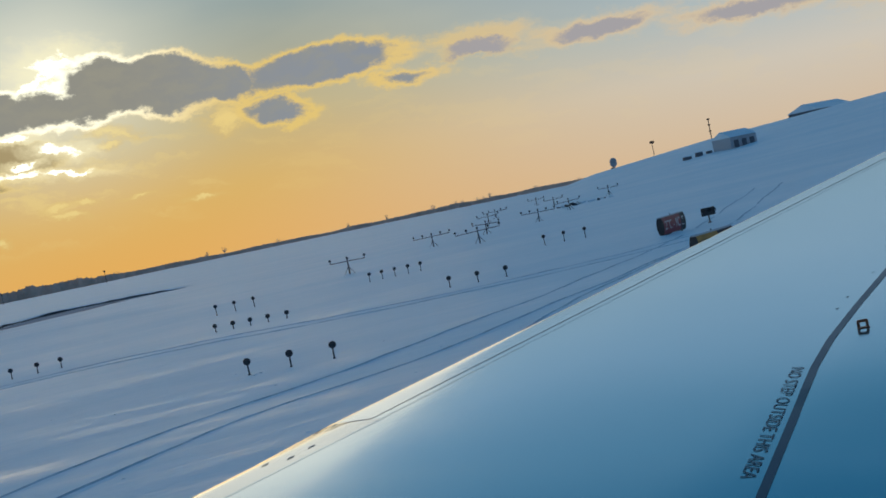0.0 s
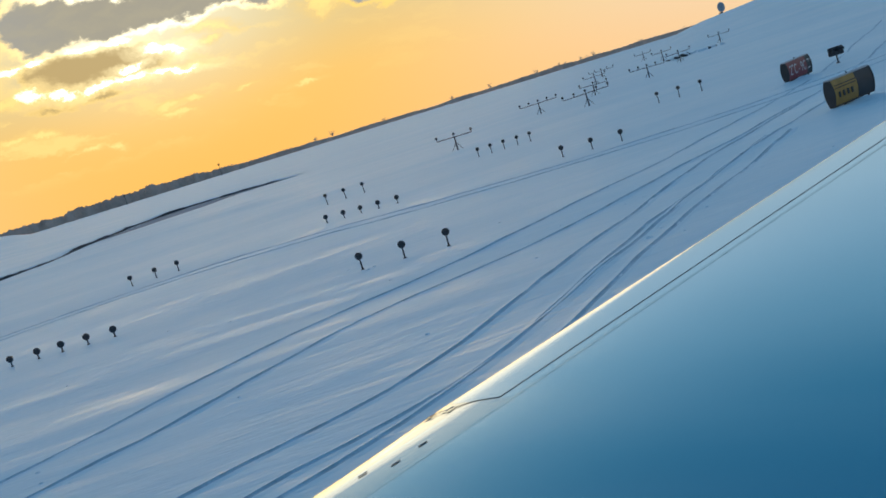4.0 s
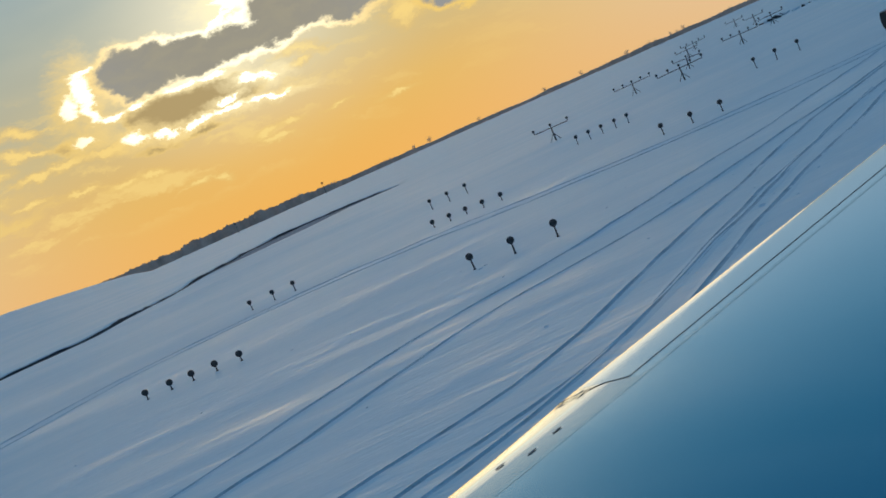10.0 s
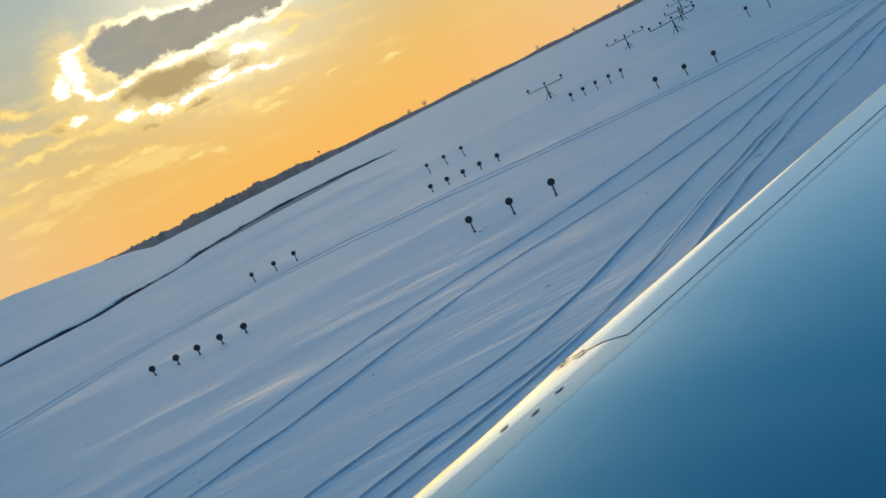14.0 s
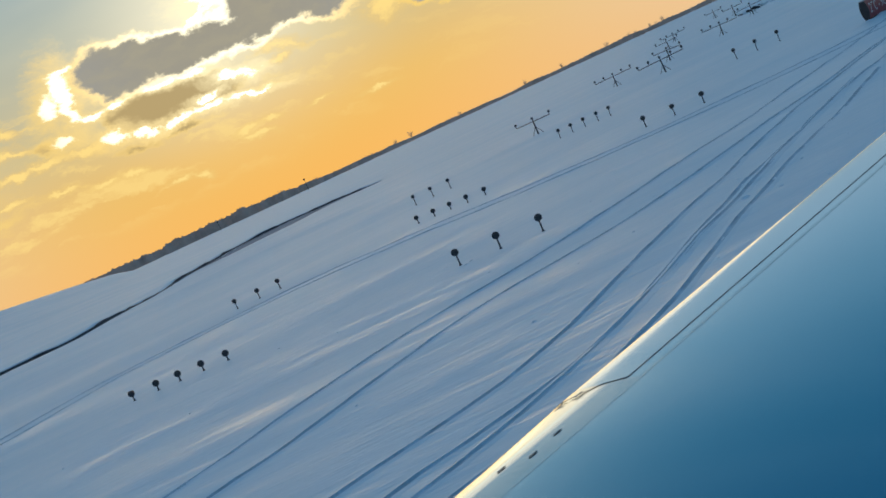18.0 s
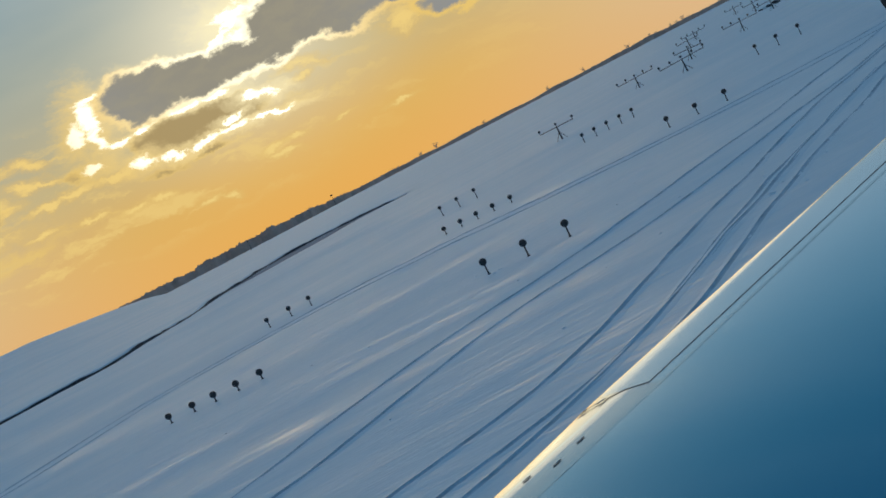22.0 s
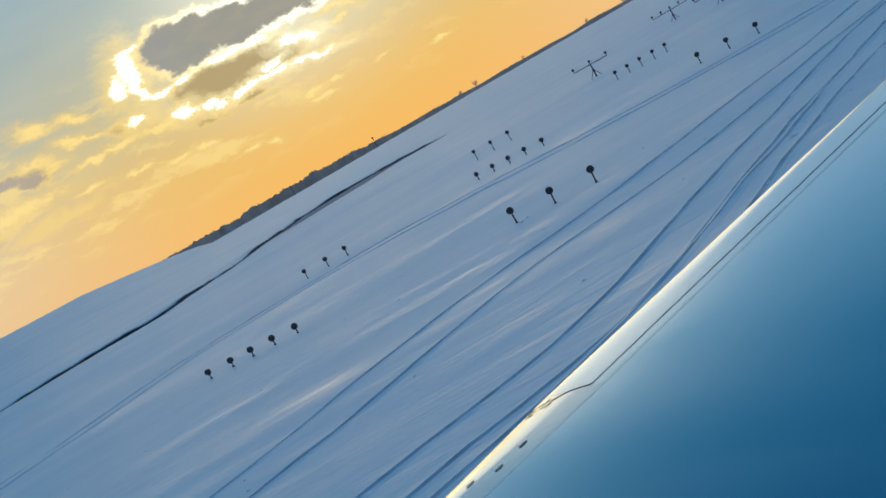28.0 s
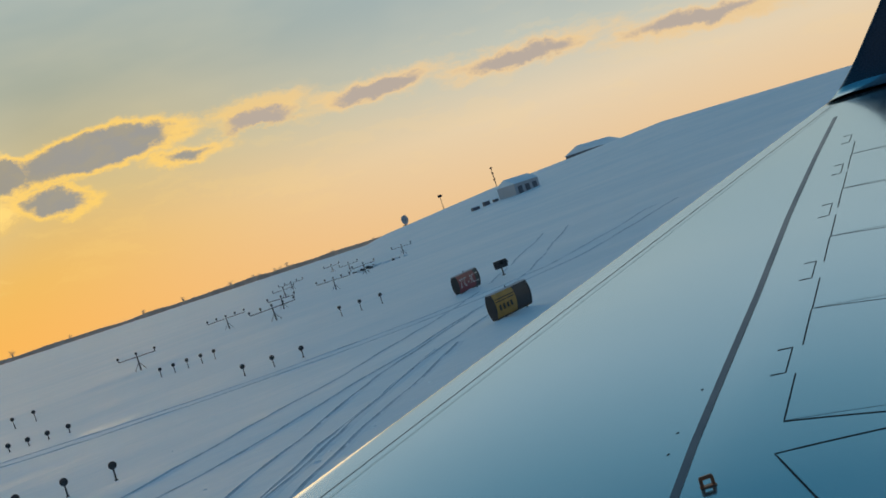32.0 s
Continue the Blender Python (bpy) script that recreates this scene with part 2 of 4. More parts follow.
wisp = w.math("ADD", w.math("MAXIMUM", cloud_field(GOLD_WISPS, bent, True), cloud_field(FAINT_WISPS, bent, True)), w.math("ADD", w.math("MULTIPLY", lump, 1.0), w.math("MULTIPLY", ragged, 0.8)))
away = w.math("ABSOLUTE", w.math("SUBTRACT", az, SUN_AZ))
gold = w.mix(w.step(glow, 0.28, 1.0), (0.98, 0.63, 0.155), (1.15, 0.95, 0.46))
gold = w.mix(w.step(away, 12, 30), gold, (0.86, 0.60, 0.31))
lit = w.mix(w.step(glow, 0.25, 0.72), gold, (2.6, 2.3, 1.6))
body = w.mix(w.step(away, 2, 14), (0.36, 0.31, 0.215), (0.34, 0.325, 0.295))
billow = w.noise(w.mapping(bent, scale=(2.0, 0.9, 1)), 1.3, 4, 0.55)
body = w.mix(w.step(billow, 0.36, 0.7, 0.0, 0.45), body, (0.43, 0.36, 0.22))
sky = w.mix(w.math("MULTIPLY", shred, 0.9), clear, w.mix(0.25, gold, (1.1, 0.82, 0.33)))
sky = w.mix(w.step(bright, -0.12, 0.40, 0, 0.85), sky, gold)
sky = w.mix(w.step(bright, 0.15, 0.75, 0, 0.6), sky, (0.70, 0.52, 0.27))
halo = w.step(dark, -0.45, 0.15, 0, 1)
sky = w.mix(w.math("MULTIPLY", halo, w.math("MULTIPLY", halo, 0.5)), sky, gold)
white = w.mix(w.step(glow, 0.16, 0.5), w.mix(0.5, gold, (1.3, 1.1, 0.65)), (2.4, 2.15, 1.5))
sky = w.mix(w.step(wisp, -0.8, 0.4, 0, 0.5), sky, w.mix(0.5, gold, (0.80, 0.50, 0.15)))
sky = w.mix(w.step(wisp, -0.05, 0.75, 0, 1.0), sky, w.mix(0.3, gold, (1.15, 0.85, 0.32)))
soft_body = w.mix(w.step(away, 8, 22), (0.45, 0.31, 0.125), (0.44, 0.38, 0.34))
sky = w.mix(w.step(thin, -0.12, 0.06, 0, 0.7), sky, gold)
sky = w.mix(w.step(thin_under, -0.07, 0.13, 0, 0.9), sky, soft_body)
sky = w.mix(w.step(rim, -1.6, 0.5, 0, 0.85), sky, w.mix(w.step(glow, 0.2, 0.6, 0, 0.6), gold, (1.3, 1.08, 0.6)))
sky = w.mix(w.step(rim, 0.0, 0.65, 0, 1.0), sky, white)
sky = w.mix(w.step(dark, -0.24, 0.0), sky, w.mix(0.4, gold, lit))
sky = w.mix(w.step(under, -0.06, 0.15), sky, body)
nishita = w.n.new("ShaderNodeTexSky")
nishita.sky_type, nishita.sun_disc = "NISHITA", False
nishita.sun_elevation, nishita.sun_rotation = radians(SUN_EL), radians(SUN_AZ)
air = w.vec("SCALE", nishita.outputs[0], scale=0.02)
sky = w.mix(w.step(el, 15, 40, 0, 0.5), sky, air, "ADD")
ground_side = w.step(el, -1.0, -0.2)
sky = w.mix(ground_side, (0.25, 0.33, 0.42), sky)
back = w.n["Background"]
w.put(back.inputs[0], sky)
back.inputs[1].default_value = 1.0


# ---- materials ----
def material(name, rough=0.5, metal=0.0, base=(0.5, 0.5, 0.5)):
    m = bpy.data.materials.new(name)
    m.use_nodes = True
    t = Tree(m.node_tree)
    p = t.n["Principled BSDF"]
    p.inputs["Base Color"].default_value = (*base, 1)
    p.inputs["Roughness"].default_value, p.inputs["Metallic"].default_value = rough, metal
    return m, t, p


def place_of(t):
    return t.n.new("ShaderNodeNewGeometry").outputs["Position"]


def worn(name, base, rough, metal=0.0, spread=0.12, scale=3.0, bump=0.0):
    """A surface with broad stains and fine grain."""
    m, t, p = material(name, rough, metal)
    at = t.n.new("ShaderNodeTexCoord").outputs["Object"]
    big, small = t.noise(at, scale, 4), t.noise(at, scale * 14, 3)
    dark_side = tuple(c * (1 - spread) for c in base)
    light_side = tuple(min(1, c * (1 + spread)) for c in base)
    both = t.math("ADD", t.math("MULTIPLY", big, 0.65), t.math("MULTIPLY", small, 0.35))
    t.put(p.inputs["Base Color"], t.ramp(both, [(0.3, dark_side), (0.7, light_side)]))
    t.put(p.inputs["Roughness"], t.step(small, 0.2, 0.8, max(0.03, rough - 0.08), min(1, rough + 0.1)))
    if bump:
        t.put(p.inputs["Normal"], t.bump(small, bump, 0.01))
    return m


WIND = radians(6)


def snow_material():
    m, t, p = material("wind_packed_snow", 0.6)
    at = place_of(t)
    far_along = t.mapping(at, rot=WIND, scale=(26, 7, 1))
    drift = t.noise(t.mapping(at, rot=WIND, scale=(3.4, 1.0, 1)), 1.0, 5, 0.55)
    field = t.noise(far_along, 1.0, 4, 0.5)
    grain = t.noise(at, 22.0, 3, 0.6)
    dash = t.noise(t.mapping(at, rot=WIND, scale=(1.05, 0.24, 1)), 1.0, 4, 0.6)
    flake = t.noise(t.mapping(at, rot=WIND + 0.05, scale=(0.55, 0.13, 1)), 1.0, 2, 0.5)
    sheet = t.noise(t.mapping(at, rot=WIND, scale=(9, 1.3, 1)), 1.0, 4, 0.6)
    lick = t.noise(t.mapping(at, rot=WIND - 0.04, scale=(2.6, 0.2, 1)), 1.0, 4, 0.65)
    crust = t.math("MULTIPLY", t.math("MULTIPLY", t.step(sheet, 0.38, 0.66), t.step(field, 0.4, 0.62, 0.25, 1)), t.step(lick, 0.45, 0.60))
    tone = t.math("ADD", t.math("MULTIPLY", field, 0.42), t.math("ADD", t.math("MULTIPLY", drift, 0.22), t.math("ADD", t.math("MULTIPLY", dash, 0.24), t.math("MULTIPLY", flake, 0.12))))
    # low spots of the relief go bluer, their shade mixed into the colour
    tone = t.ramp(tone, [(0.34, (0.66, 0.80, 0.855)), (0.64, (0.86, 0.915, 0.925))])
    debris = t.math("MULTIPLY", t.step(t.noise(t.mapping(at, rot=WIND, scale=(1.3, 0.5, 1)), 1.0, 6, 0.7), 0.69, 0.74), t.step(field, 0.48, 0.6, 0, 0.5))
    t.put(p.inputs["Base Color"], t.mix(debris, tone, (0.30, 0.33, 0.36)))
    t.put(p.inputs["Roughness"], t.math("SUBTRACT", 0.62, t.math("MULTIPLY", crust, 0.2)))
    p.inputs["Specular IOR Level"].default_value = 0.18
    t.put(p.inputs["Coat Weight"], t.math("ADD", 0.04, t.math("MULTIPLY", crust, 0.9)))
    p.inputs["Coat Roughness"].default_value = 0.36
    relief = t.math("ADD", t.math("ADD", t.math("MULTIPLY", drift, 1.0), t.math("MULTIPLY", dash, 0.55)), t.math("ADD", t.math("MULTIPLY", flake, 0.3), t.math("MULTIPLY", grain, 0.03)))
    bumps = t.bump(relief, 0.32, 0.13)
    t.put(p.inputs["Normal"], bumps)
    t.put(p.inputs["Coat Normal"], bumps)
    return m


def wing_material(name, dark_tone, light_tone, metal, low, high, coat=0.6):
    m, t, p = material(name, 0.3, metal)
    at = t.n.new("ShaderNodeTexCoord").outputs["Object"]
    streak = t.noise(t.mapping(at, rot=radians(-38), scale=(3.2, 0.5, 1)), 1.0, 3)
    cloudy = t.noise(at, 0.8, 3)
    tone = t.ramp(t.math("ADD", t.math("MULTIPLY", streak, 0.5), t.math("MULTIPLY", cloudy, 0.5)), [(0.3, dark_tone), (0.7, light_tone)])
    t.put(p.inputs["Base Color"], tone)
    t.put(p.inputs["Roughness"], t.step(streak, 0.25, 0.75, low, high))
    p.inputs["Coat Weight"].default_value, p.inputs["Coat Roughness"].default_value = coat, 0.08
    p.inputs["Coat IOR"].default_value = 1.5
    p.inputs["IOR"].default_value = 1.6
    return m


SNOW = snow_material()
WING = wing_material("blue_grey_wing_paint", (0.42, 0.56, 0.61), (0.46, 0.60, 0.65), 0.9, 0.13, 0.18)
# wing paint again, paler for the bright low sky the slat mirrors
SLAT = wing_material("paler_wing_paint", (0.47, 0.58, 0.62), (0.51, 0.62, 0.66), 0.88, 0.13, 0.18)
SEAM = worn("dark_panel_seam", (0.010, 0.016, 0.024), 0.95, spread=0.3, scale=4)
# slat paint dimmed and warmed so the mirrored low sun reads gold
NOSE = wing_material("dimmed_edge_paint", (0.41, 0.495, 0.515), (0.45, 0.535, 0.555), 0.9, 0.13, 0.18)
# slightly darker wing paint for the soft shadow line at the skin joint
SHADE = wing_material("joint_shadow_tone", (0.37, 0.51, 0.56), (0.41, 0.55, 0.60), 0.9, 0.17, 0.24)
PLUG = worn("grey_plug_sealant", (0.24, 0.25, 0.24), 0.5, spread=0.25, scale=20)
LINE = wing_material("dark_blue_line_paint", (0.008, 0.035, 0.07), (0.014, 0.045, 0.085), 0.1, 0.3, 0.4, 0.15)
NAVY = worn("navy_winglet_paint", (0.012, 0.016, 0.030), 0.28, spread=0.2)
COPPER = worn("weathered_copper_fitting", (0.20, 0.10, 0.06), 0.4, 0.8, 0.3, 12)
BLACK = worn("black_sign_housing", (0.022, 0.023, 0.026), 0.5, spread=0.3, scale=3, bump=0.1)
RED = worn("red_sign_face", (0.23, 0.030, 0.034), 0.45, spread=0.2, scale=4)
YELLOW = worn("amber_sign_face", (0.42, 0.22, 0.035), 0.45, spread=0.22, scale=4)
WHITE = worn("white_lettering", (0.62, 0.58, 0.56), 0.5, spread=0.1)
POLE = worn("dark_weathered_steel", (0.055, 0.05, 0.05), 0.55, 0.3, 0.3, 8)
LAMP = worn("black_lamp_housing", (0.035, 0.025, 0.024), 0.4, spread=0.3, scale=9)
GLASS = worn("dull_lamp_glass", (0.05, 0.045, 0.045), 0.2, spread=0.2, scale=9)
# darker snow tone that paints the shade inside the wheel ruts
RUT_SHADE = worn("shaded_rut_snow", (0.50, 0.61, 0.67), 0.8, spread=0.3, scale=1.6, bump=0.2)
SOIL = worn("bare_dark_soil", (0.045, 0.04, 0.042), 0.9, spread=0.4, scale=1.2, bump=0.4)
ICE = worn("grey_frozen_water", (0.22, 0.26, 0.32), 0.75, spread=0.3, scale=0.15)
# much lighter than bark: the haze of distance is put into the colour
HAZED_BARK = worn("hazed_winter_branches", (0.64, 0.45, 0.34), 0.9, spread=0.3, scale=0.02)
WALL = worn("pale_metal_cladding", (0.45, 0.45, 0.46), 0.6, spread=0.12, scale=0.4)
SHED = worn("dull_dark_cladding", (0.12, 0.12, 0.135), 0.7, spread=0.2, scale=0.3)


# ---- building helpers ----
def mesh_of(name, verts, faces, mat, smooth=True):
    me = bpy.data.meshes.new(name)
    me.from_pydata([tuple(v) for v in verts], [], faces)
    me.materials.append(mat)
    me.polygons.foreach_set("use_smooth", [smooth] * len(me.polygons))
    me.update()
    return me


def part(name, bm, mat, parent=None, label=""):
    me = bpy.data.meshes.new(name)
    bmesh.ops.recalc_face_normals(bm, faces=bm.faces)
    bm.to_mesh(me)
    bm.free()
    me.materials.append(mat)
    ob = new(name, me)
    if parent is not None:
        ob.parent = parent
    return tagged(ob, label)


def part_mesh(name, me, parent=None, label=""):
    ob = new(name, me)
    if parent is not None:
        ob.parent = parent
    return tagged(ob, label)


def add_tube(bm, a, b, r0, r1=None, sides=8):
    a, b = Vector(a), Vector(b)
    turn = (b - a).to_track_quat("Z", "Y").to_matrix().to_4x4()
    made = bmesh.ops.create_cone(bm, cap_ends=True, segments=sides, radius1=r0, radius2=r0 if r1 is None else r1, depth=(b - a).length,
                                 matrix=Matrix.Translation((a + b) / 2) @ turn)
    return made["verts"]


def add_box(bm, size, at, rot=0.0, bevel=0.0):
    made = bmesh.ops.create_cube(bm, size=1, matrix=Matrix.Translation(at) @ Matrix.Rotation(rot, 4, "Z") @ Matrix.Diagonal((*size, 1)))
    if bevel:
        edges = list({e for v in made["verts"] for e in v.link_edges})
        bmesh.ops.bevel(bm, geom=edges, offset=bevel, segments=2, affect="EDGES")


# ---- snow ground: one sheet to the horizon ----
def skyline(a):
    """How high the snow rise stands over the level horizon at a heading, in degrees."""
    return float(np.interp(a, (-60, -40, -30, -20, -16, -13, -8, -4, 0, 16, 20, 27, 36, 45, 62), (0.3, 0.8, 0.9, 0.5, 0.05, -0.35, -0.6, -0.65, -0.75, -0.75, -0.3, 0.35, 0.85, 0.6, -0.6)))


def ground_height(x, y):
    r = math.hypot(x, y)
    a = math.degrees(math.atan2(x, y))
    p = Vector((x * math.cos(WIND) + y * math.sin(WIND), (y * math.cos(WIND) - x * math.sin(WIND)) * 3.0, 0))
    near = min(1.0, r / 25) * max(0.0, 1 - r / 420)
    h = near * (0.08 * noise.noise(p / 14) + 0.02 * noise.noise(p / 3.5))
    far = min(1.0, max(0.0, (r - 55) / 40)) * max(0.0, 1 - r / 300)
    h += far * (0.30 * noise.noise(Vector((p.x / 70, p.y / 3 / 16, 5))) + 0.10 * noise.noise(Vector((p.x / 22, p.y / 3 / 6, 8))))
    h += 0.55 * math.exp(-((y - 96 - 0.55 * (x + 24)) / 7) ** 2) * math.exp(-((x + 26) / 26) ** 4)
    h -= 0.0062 * max(0.0, r - 170) * min(1.0, max(0.0, (r - 170) / 200))
    if abs(a) < 62:
        rise = skyline(a)
        swell = math.exp(-((r - 330) / 110) ** 2)
        keep = float(np.interp(rise, (-0.7, -0.2), (0, 1)))
        lift = 4.9 + math.tan(radians(rise)) * 330
        h += swell * keep * (lift + 0.5 * noise.noise(Vector((x / 60, y / 45, 3))))
    return h


def build_ground():
    view = [-52 + 0.4 * i for i in range(int(112 / 0.4) + 1)]
    rest = [64 + 4.0 * i for i in range(61)]
    heads = view + rest
    rings = [3.0]
    while rings[-1] < 4600:
        rings.append(rings[-1] * (1.045 if rings[-1] < 500 else 1.12))
    verts = [Vector((0, 0, 0))]
    for r in rings:
        for a in heads:
            x, y = r * math.sin(radians(a)), r * math.cos(radians(a))
            verts.append(Vector((x, y, ground_height(x, y))))
    n = len(heads)
    faces = [(0, 1 + (i + 1) % n, 1 + i) for i in range(n)]
    for k in range(len(rings) - 1):
        for i in range(n):
            j = (i + 1) % n
            faces.append((1 + k * n + i, 1 + k * n + j, 1 + (k + 1) * n + j, 1 + (k + 1) * n + i))
    ob = new("ground", mesh_of("ground", verts, faces, SNOW))
    return tagged(ob, "wind-packed blue-white snow covering a flat airfield", "ground", kind="structure")


ground = build_ground()

# ---- the aircraft wing ----
EYE = 4.6
ROOT = Vector((0.366, 6.208, EYE - 1.715))
SPAN, AFT = Vector((0.6119, 0.7910, 0.1372)), Vector((0.7910, -0.6119, 0.0))
SWEEP = math.tan(radians(27))
TIP = 11.2


def chord(s):
    return 5.55 - 0.36 * s if s > -4.5 else 7.2


def nose(s):
    """At a station: 0 on the sharp slats, 1 on the broad inboard leading edge, and how far the edge is set back."""
    inner = min(1.0, max(0.0, (-0.28 - s) / 0.22))
    return inner, 0.14 - 0.10 * inner


def rise_at(c, full, inner=0.0):
    """Height of the wing's upper skin over its leading edge, c metres behind it."""
    k = full / 5.0
    c = max(c, 0.0)
    up = 0.130 * k * (1 - math.exp(-c / (0.032 * k))) - inner * 0.27 * max(0.0, 0.37 - c) ** 1.15
    up -= 0.010 * c + 0.027 * max(0.0, c - 0.5) * (1 - math.exp(-max(0.0, c - 0.5) / 1.3))
    return up - 0.16 * k * max(0.0, (c / full - 0.6) / 0.4) ** 1.6


def on_wing(s, c, up=0.0):
    inner, back = nose(s)
    behind = c + back * math.exp(-max(0.0, c) / 0.25)
    return ROOT + SPAN * s + AFT * (s * SWEEP + behind) + Vector((0, 0, rise_at(behind - back, chord(s), inner) + up))


def under_wing(s, c):
    full = chord(s)
    k = full / 5.0
    inner, back = nose(s)
    behind = c + back * math.exp(-max(0.0, c) / 0.25)
    low = min(-0.26 * k * math.sin(math.pi * min(1, c / full) ** 0.45) * (1 - 0.6 * c / full), rise_at(behind - back, full, inner) - 0.02)
    return ROOT + SPAN * s + AFT * (s * SWEEP + behind) + Vector((0, 0, low))


def loft(name, stations, lo, hi, mat, lift=0.0, count=26, closed=True):
    """A stretch of the wing between chord fractions or lengths lo(s) and hi(s)."""
    verts, faces = [], []
    row = 0
    for s in stations:
        a, b = lo(s), hi(s)
        ring = []
        for i in range(count):
            q = (i / (count - 1)) ** 2.2 if a == 0 else i / (count - 1)
            ring.append(on_wing(s, a + (b - a) * q, lift))
        if closed:
            for i in range(11):
                q = ((10 - i) / 10) ** 1.7
                ring.append(under_wing(s, a + (b - a) * q) + Vector((0, 0, lift)))
        row = len(ring)
        verts += ring
    for k in range(len(stations) - 1):
        for i in range(row - (0 if closed else 1)):
            j = (i + 1) % row
            faces.append((k * row + i, k * row + j, (k + 1) * row + j, (k + 1) * row + i))
    if closed:
        faces += [tuple(range(row)), tuple(range((len(stations) - 1) * row, len(stations) * row))]
    me = mesh_of(name, verts, faces, mat)
    bm = bmesh.new()
    bm.from_mesh(me)
    bmesh.ops.recalc_face_normals(bm, faces=bm.faces)
    bm.to_mesh(me)
    bm.free()
    return me


def ribbon(name, points, width, mat, parent, lift=0.003, label="", thick=0.002):
    """A thin strip on the skin along (s, c) points."""
    dense = []
    for (s0, c0), (s1, c1) in zip(points[:-1], points[1:]):
        steps = max(2, int(math.hypot(s1 - s0, c1 - c0) / 0.12))
        dense += [(s0 + (s1 - s0) * i / steps, c0 + (c1 - c0) * i / steps) for i in range(steps)]
    dense.append(points[-1])
    verts, faces = [], []
    for i, (s, c) in enumerate(dense):
        a, b = dense[max(0, i - 1)], dense[min(len(dense) - 1, i + 1)]
        d = Vector((b[0] - a[0], b[1] - a[1])).normalized()
        side = Vector((-d.y, d.x)) * width / 2
        for k, up in ((1, lift - thick), (1, lift), (-1, lift), (-1, lift - thick)):
            verts.append(on_wing(s + k * side.x, c + k * side.y, up))
    for i in range(len(dense) - 1):
        for k in range(3):
            faces.append((i * 4 + k, i * 4 + k + 1, i * 4 + 5 + k, i * 4 + 4 + k))
    return part_mesh(name, mesh_of(name, verts, faces, mat, False), parent, label)


wing = tagged(new("aircraft_wing"), "blue-grey airliner wing with pale leading edge and navy winglet", "wing")
stations = [-8.5 + 0.49 * i for i in range(40)] + [10.9, TIP]
part_mesh("wing_skin", loft("wing_skin", stations, lambda s: 0.0, lambda s: chord(s) + 0.6, WING, 0.0, 72), wing)
slat_at = [-0.2 + 0.6 * i for i in range(19)] + [TIP - 0.25]
slat_depth = lambda s: 0.555 - 0.022 * s
part_mesh("slat", loft("slat", slat_at, lambda s: 0.0, slat_depth, SLAT, 0.001, 22, False), wing, "pale grey leading edge slat")
part_mesh("inboard_leading_edge", loft("inboard_leading_edge", [-8.5, -6, -4, -2.5, -1.5, -0.8, -0.202], lambda s: 0.0, lambda s: 0.665, NOSE, 0.001, 22, False), wing, "pale grey inboard leading edge")
ribbon("slat_seam", [(s, slat_depth(s) + 0.004) for s in slat_at], 0.006, SEAM, wing, 0.0028, thick=0.001)
ribbon("slat_end_seam", [(-0.19, slat_depth(-0.19)), (-0.20, 0.41), (-0.25, 0.30), (-0.29, 0.22), (-0.30, 0.12), (-0.32, 0.02)], 0.008, SEAM, wing, 0.0028, thick=0.001)
# the joint's soft shadow, laid on as a wide tinted strip
ribbon("skin_joint", [(-3, 0.70), (-0.3, 0.67), (0.8, 0.64), (4, 0.56), (TIP - 0.3, 0.38)], 0.03, SHADE, wing, 0.0014, thick=0.0006)
for s, c in ((-0.615, 0.53), (-0.785, 0.545), (-0.26, 0.29), (-0.33, 0.22), (-0.87, 0.43)):
    ribbon("access_plug", [(s - 0.024, c), (s, c + 0.003), (s + 0.024, c)], 0.013, PLUG, wing, 0.006)

WALKWAY = [(-3.4, 4.97), (-1.63, 4.21), (-0.77, 3.84), (0.07, 3.48), (0.55, 3.30), (1.25, 3.09), (2.05, 2.87), (3.56, 2.46), (5.6, 1.88), (7.7, 1.32), (9.9, 0.75)]
ribbon("walkway_line", WALKWAY, 0.046, LINE, wing, 0.004, "dark blue painted walkway line")

# spoiler panels with their gaps
hinge = lambda s: 3.905 - 0.284 * s
stops = [1.32, 2.99, 4.60, 6.07, 7.45, 8.75]
for i, (s0, s1) in enumerate(zip(stops[:-1], stops[1:])):
    panel = loft("spoiler_panel", [s0 + 0.01 + (s1 - s0 - 0.02) * j / 4 for j in range(5)], lambda s: hinge(s) + 0.01, lambda s: hinge(s) + 0.21 * chord(s), WING, 0.0015, 14, False)
    board = part_mesh("spoiler_panel", panel, wing)
    ribbon("hinge_seam", [(s0 + 0.01, hinge(s0)), (s0 + 0.62, hinge(s0 + 0.62))], 0.008, SEAM, board, 0.003)
    if i:
        ribbon("hinge_seam", [(s0 - 0.62, hinge(s0 - 0.62)), (s0 - 0.01, hinge(s0))], 0.008, SEAM, board, 0.003)
    ribbon("side_seam", [(s0, hinge(s0)), (s0 - 0.07, hinge(s0) + 0.55), (s0 - 0.13, hinge(s0) + 1.0)], 0.007, SEAM, board, 0.003)
    m0, m1 = s0 + 0.66, s0 + 1.04
    ribbon("hinge_fairing_seam", [(m0, hinge(m0) - 0.15), (m0, hinge(m0) - 0.06), (m1, hinge(m1) - 0.06), (m1, hinge(m1) - 0.15)], 0.007, SEAM, wing, 0.003)
ribbon("flap_seam", [(1.10, 4.6), (1.06, 4.12), (0.96, 3.63), (0.48, 4.0), (0.0, 4.4)], 0.008, SEAM, wing, 0.003)
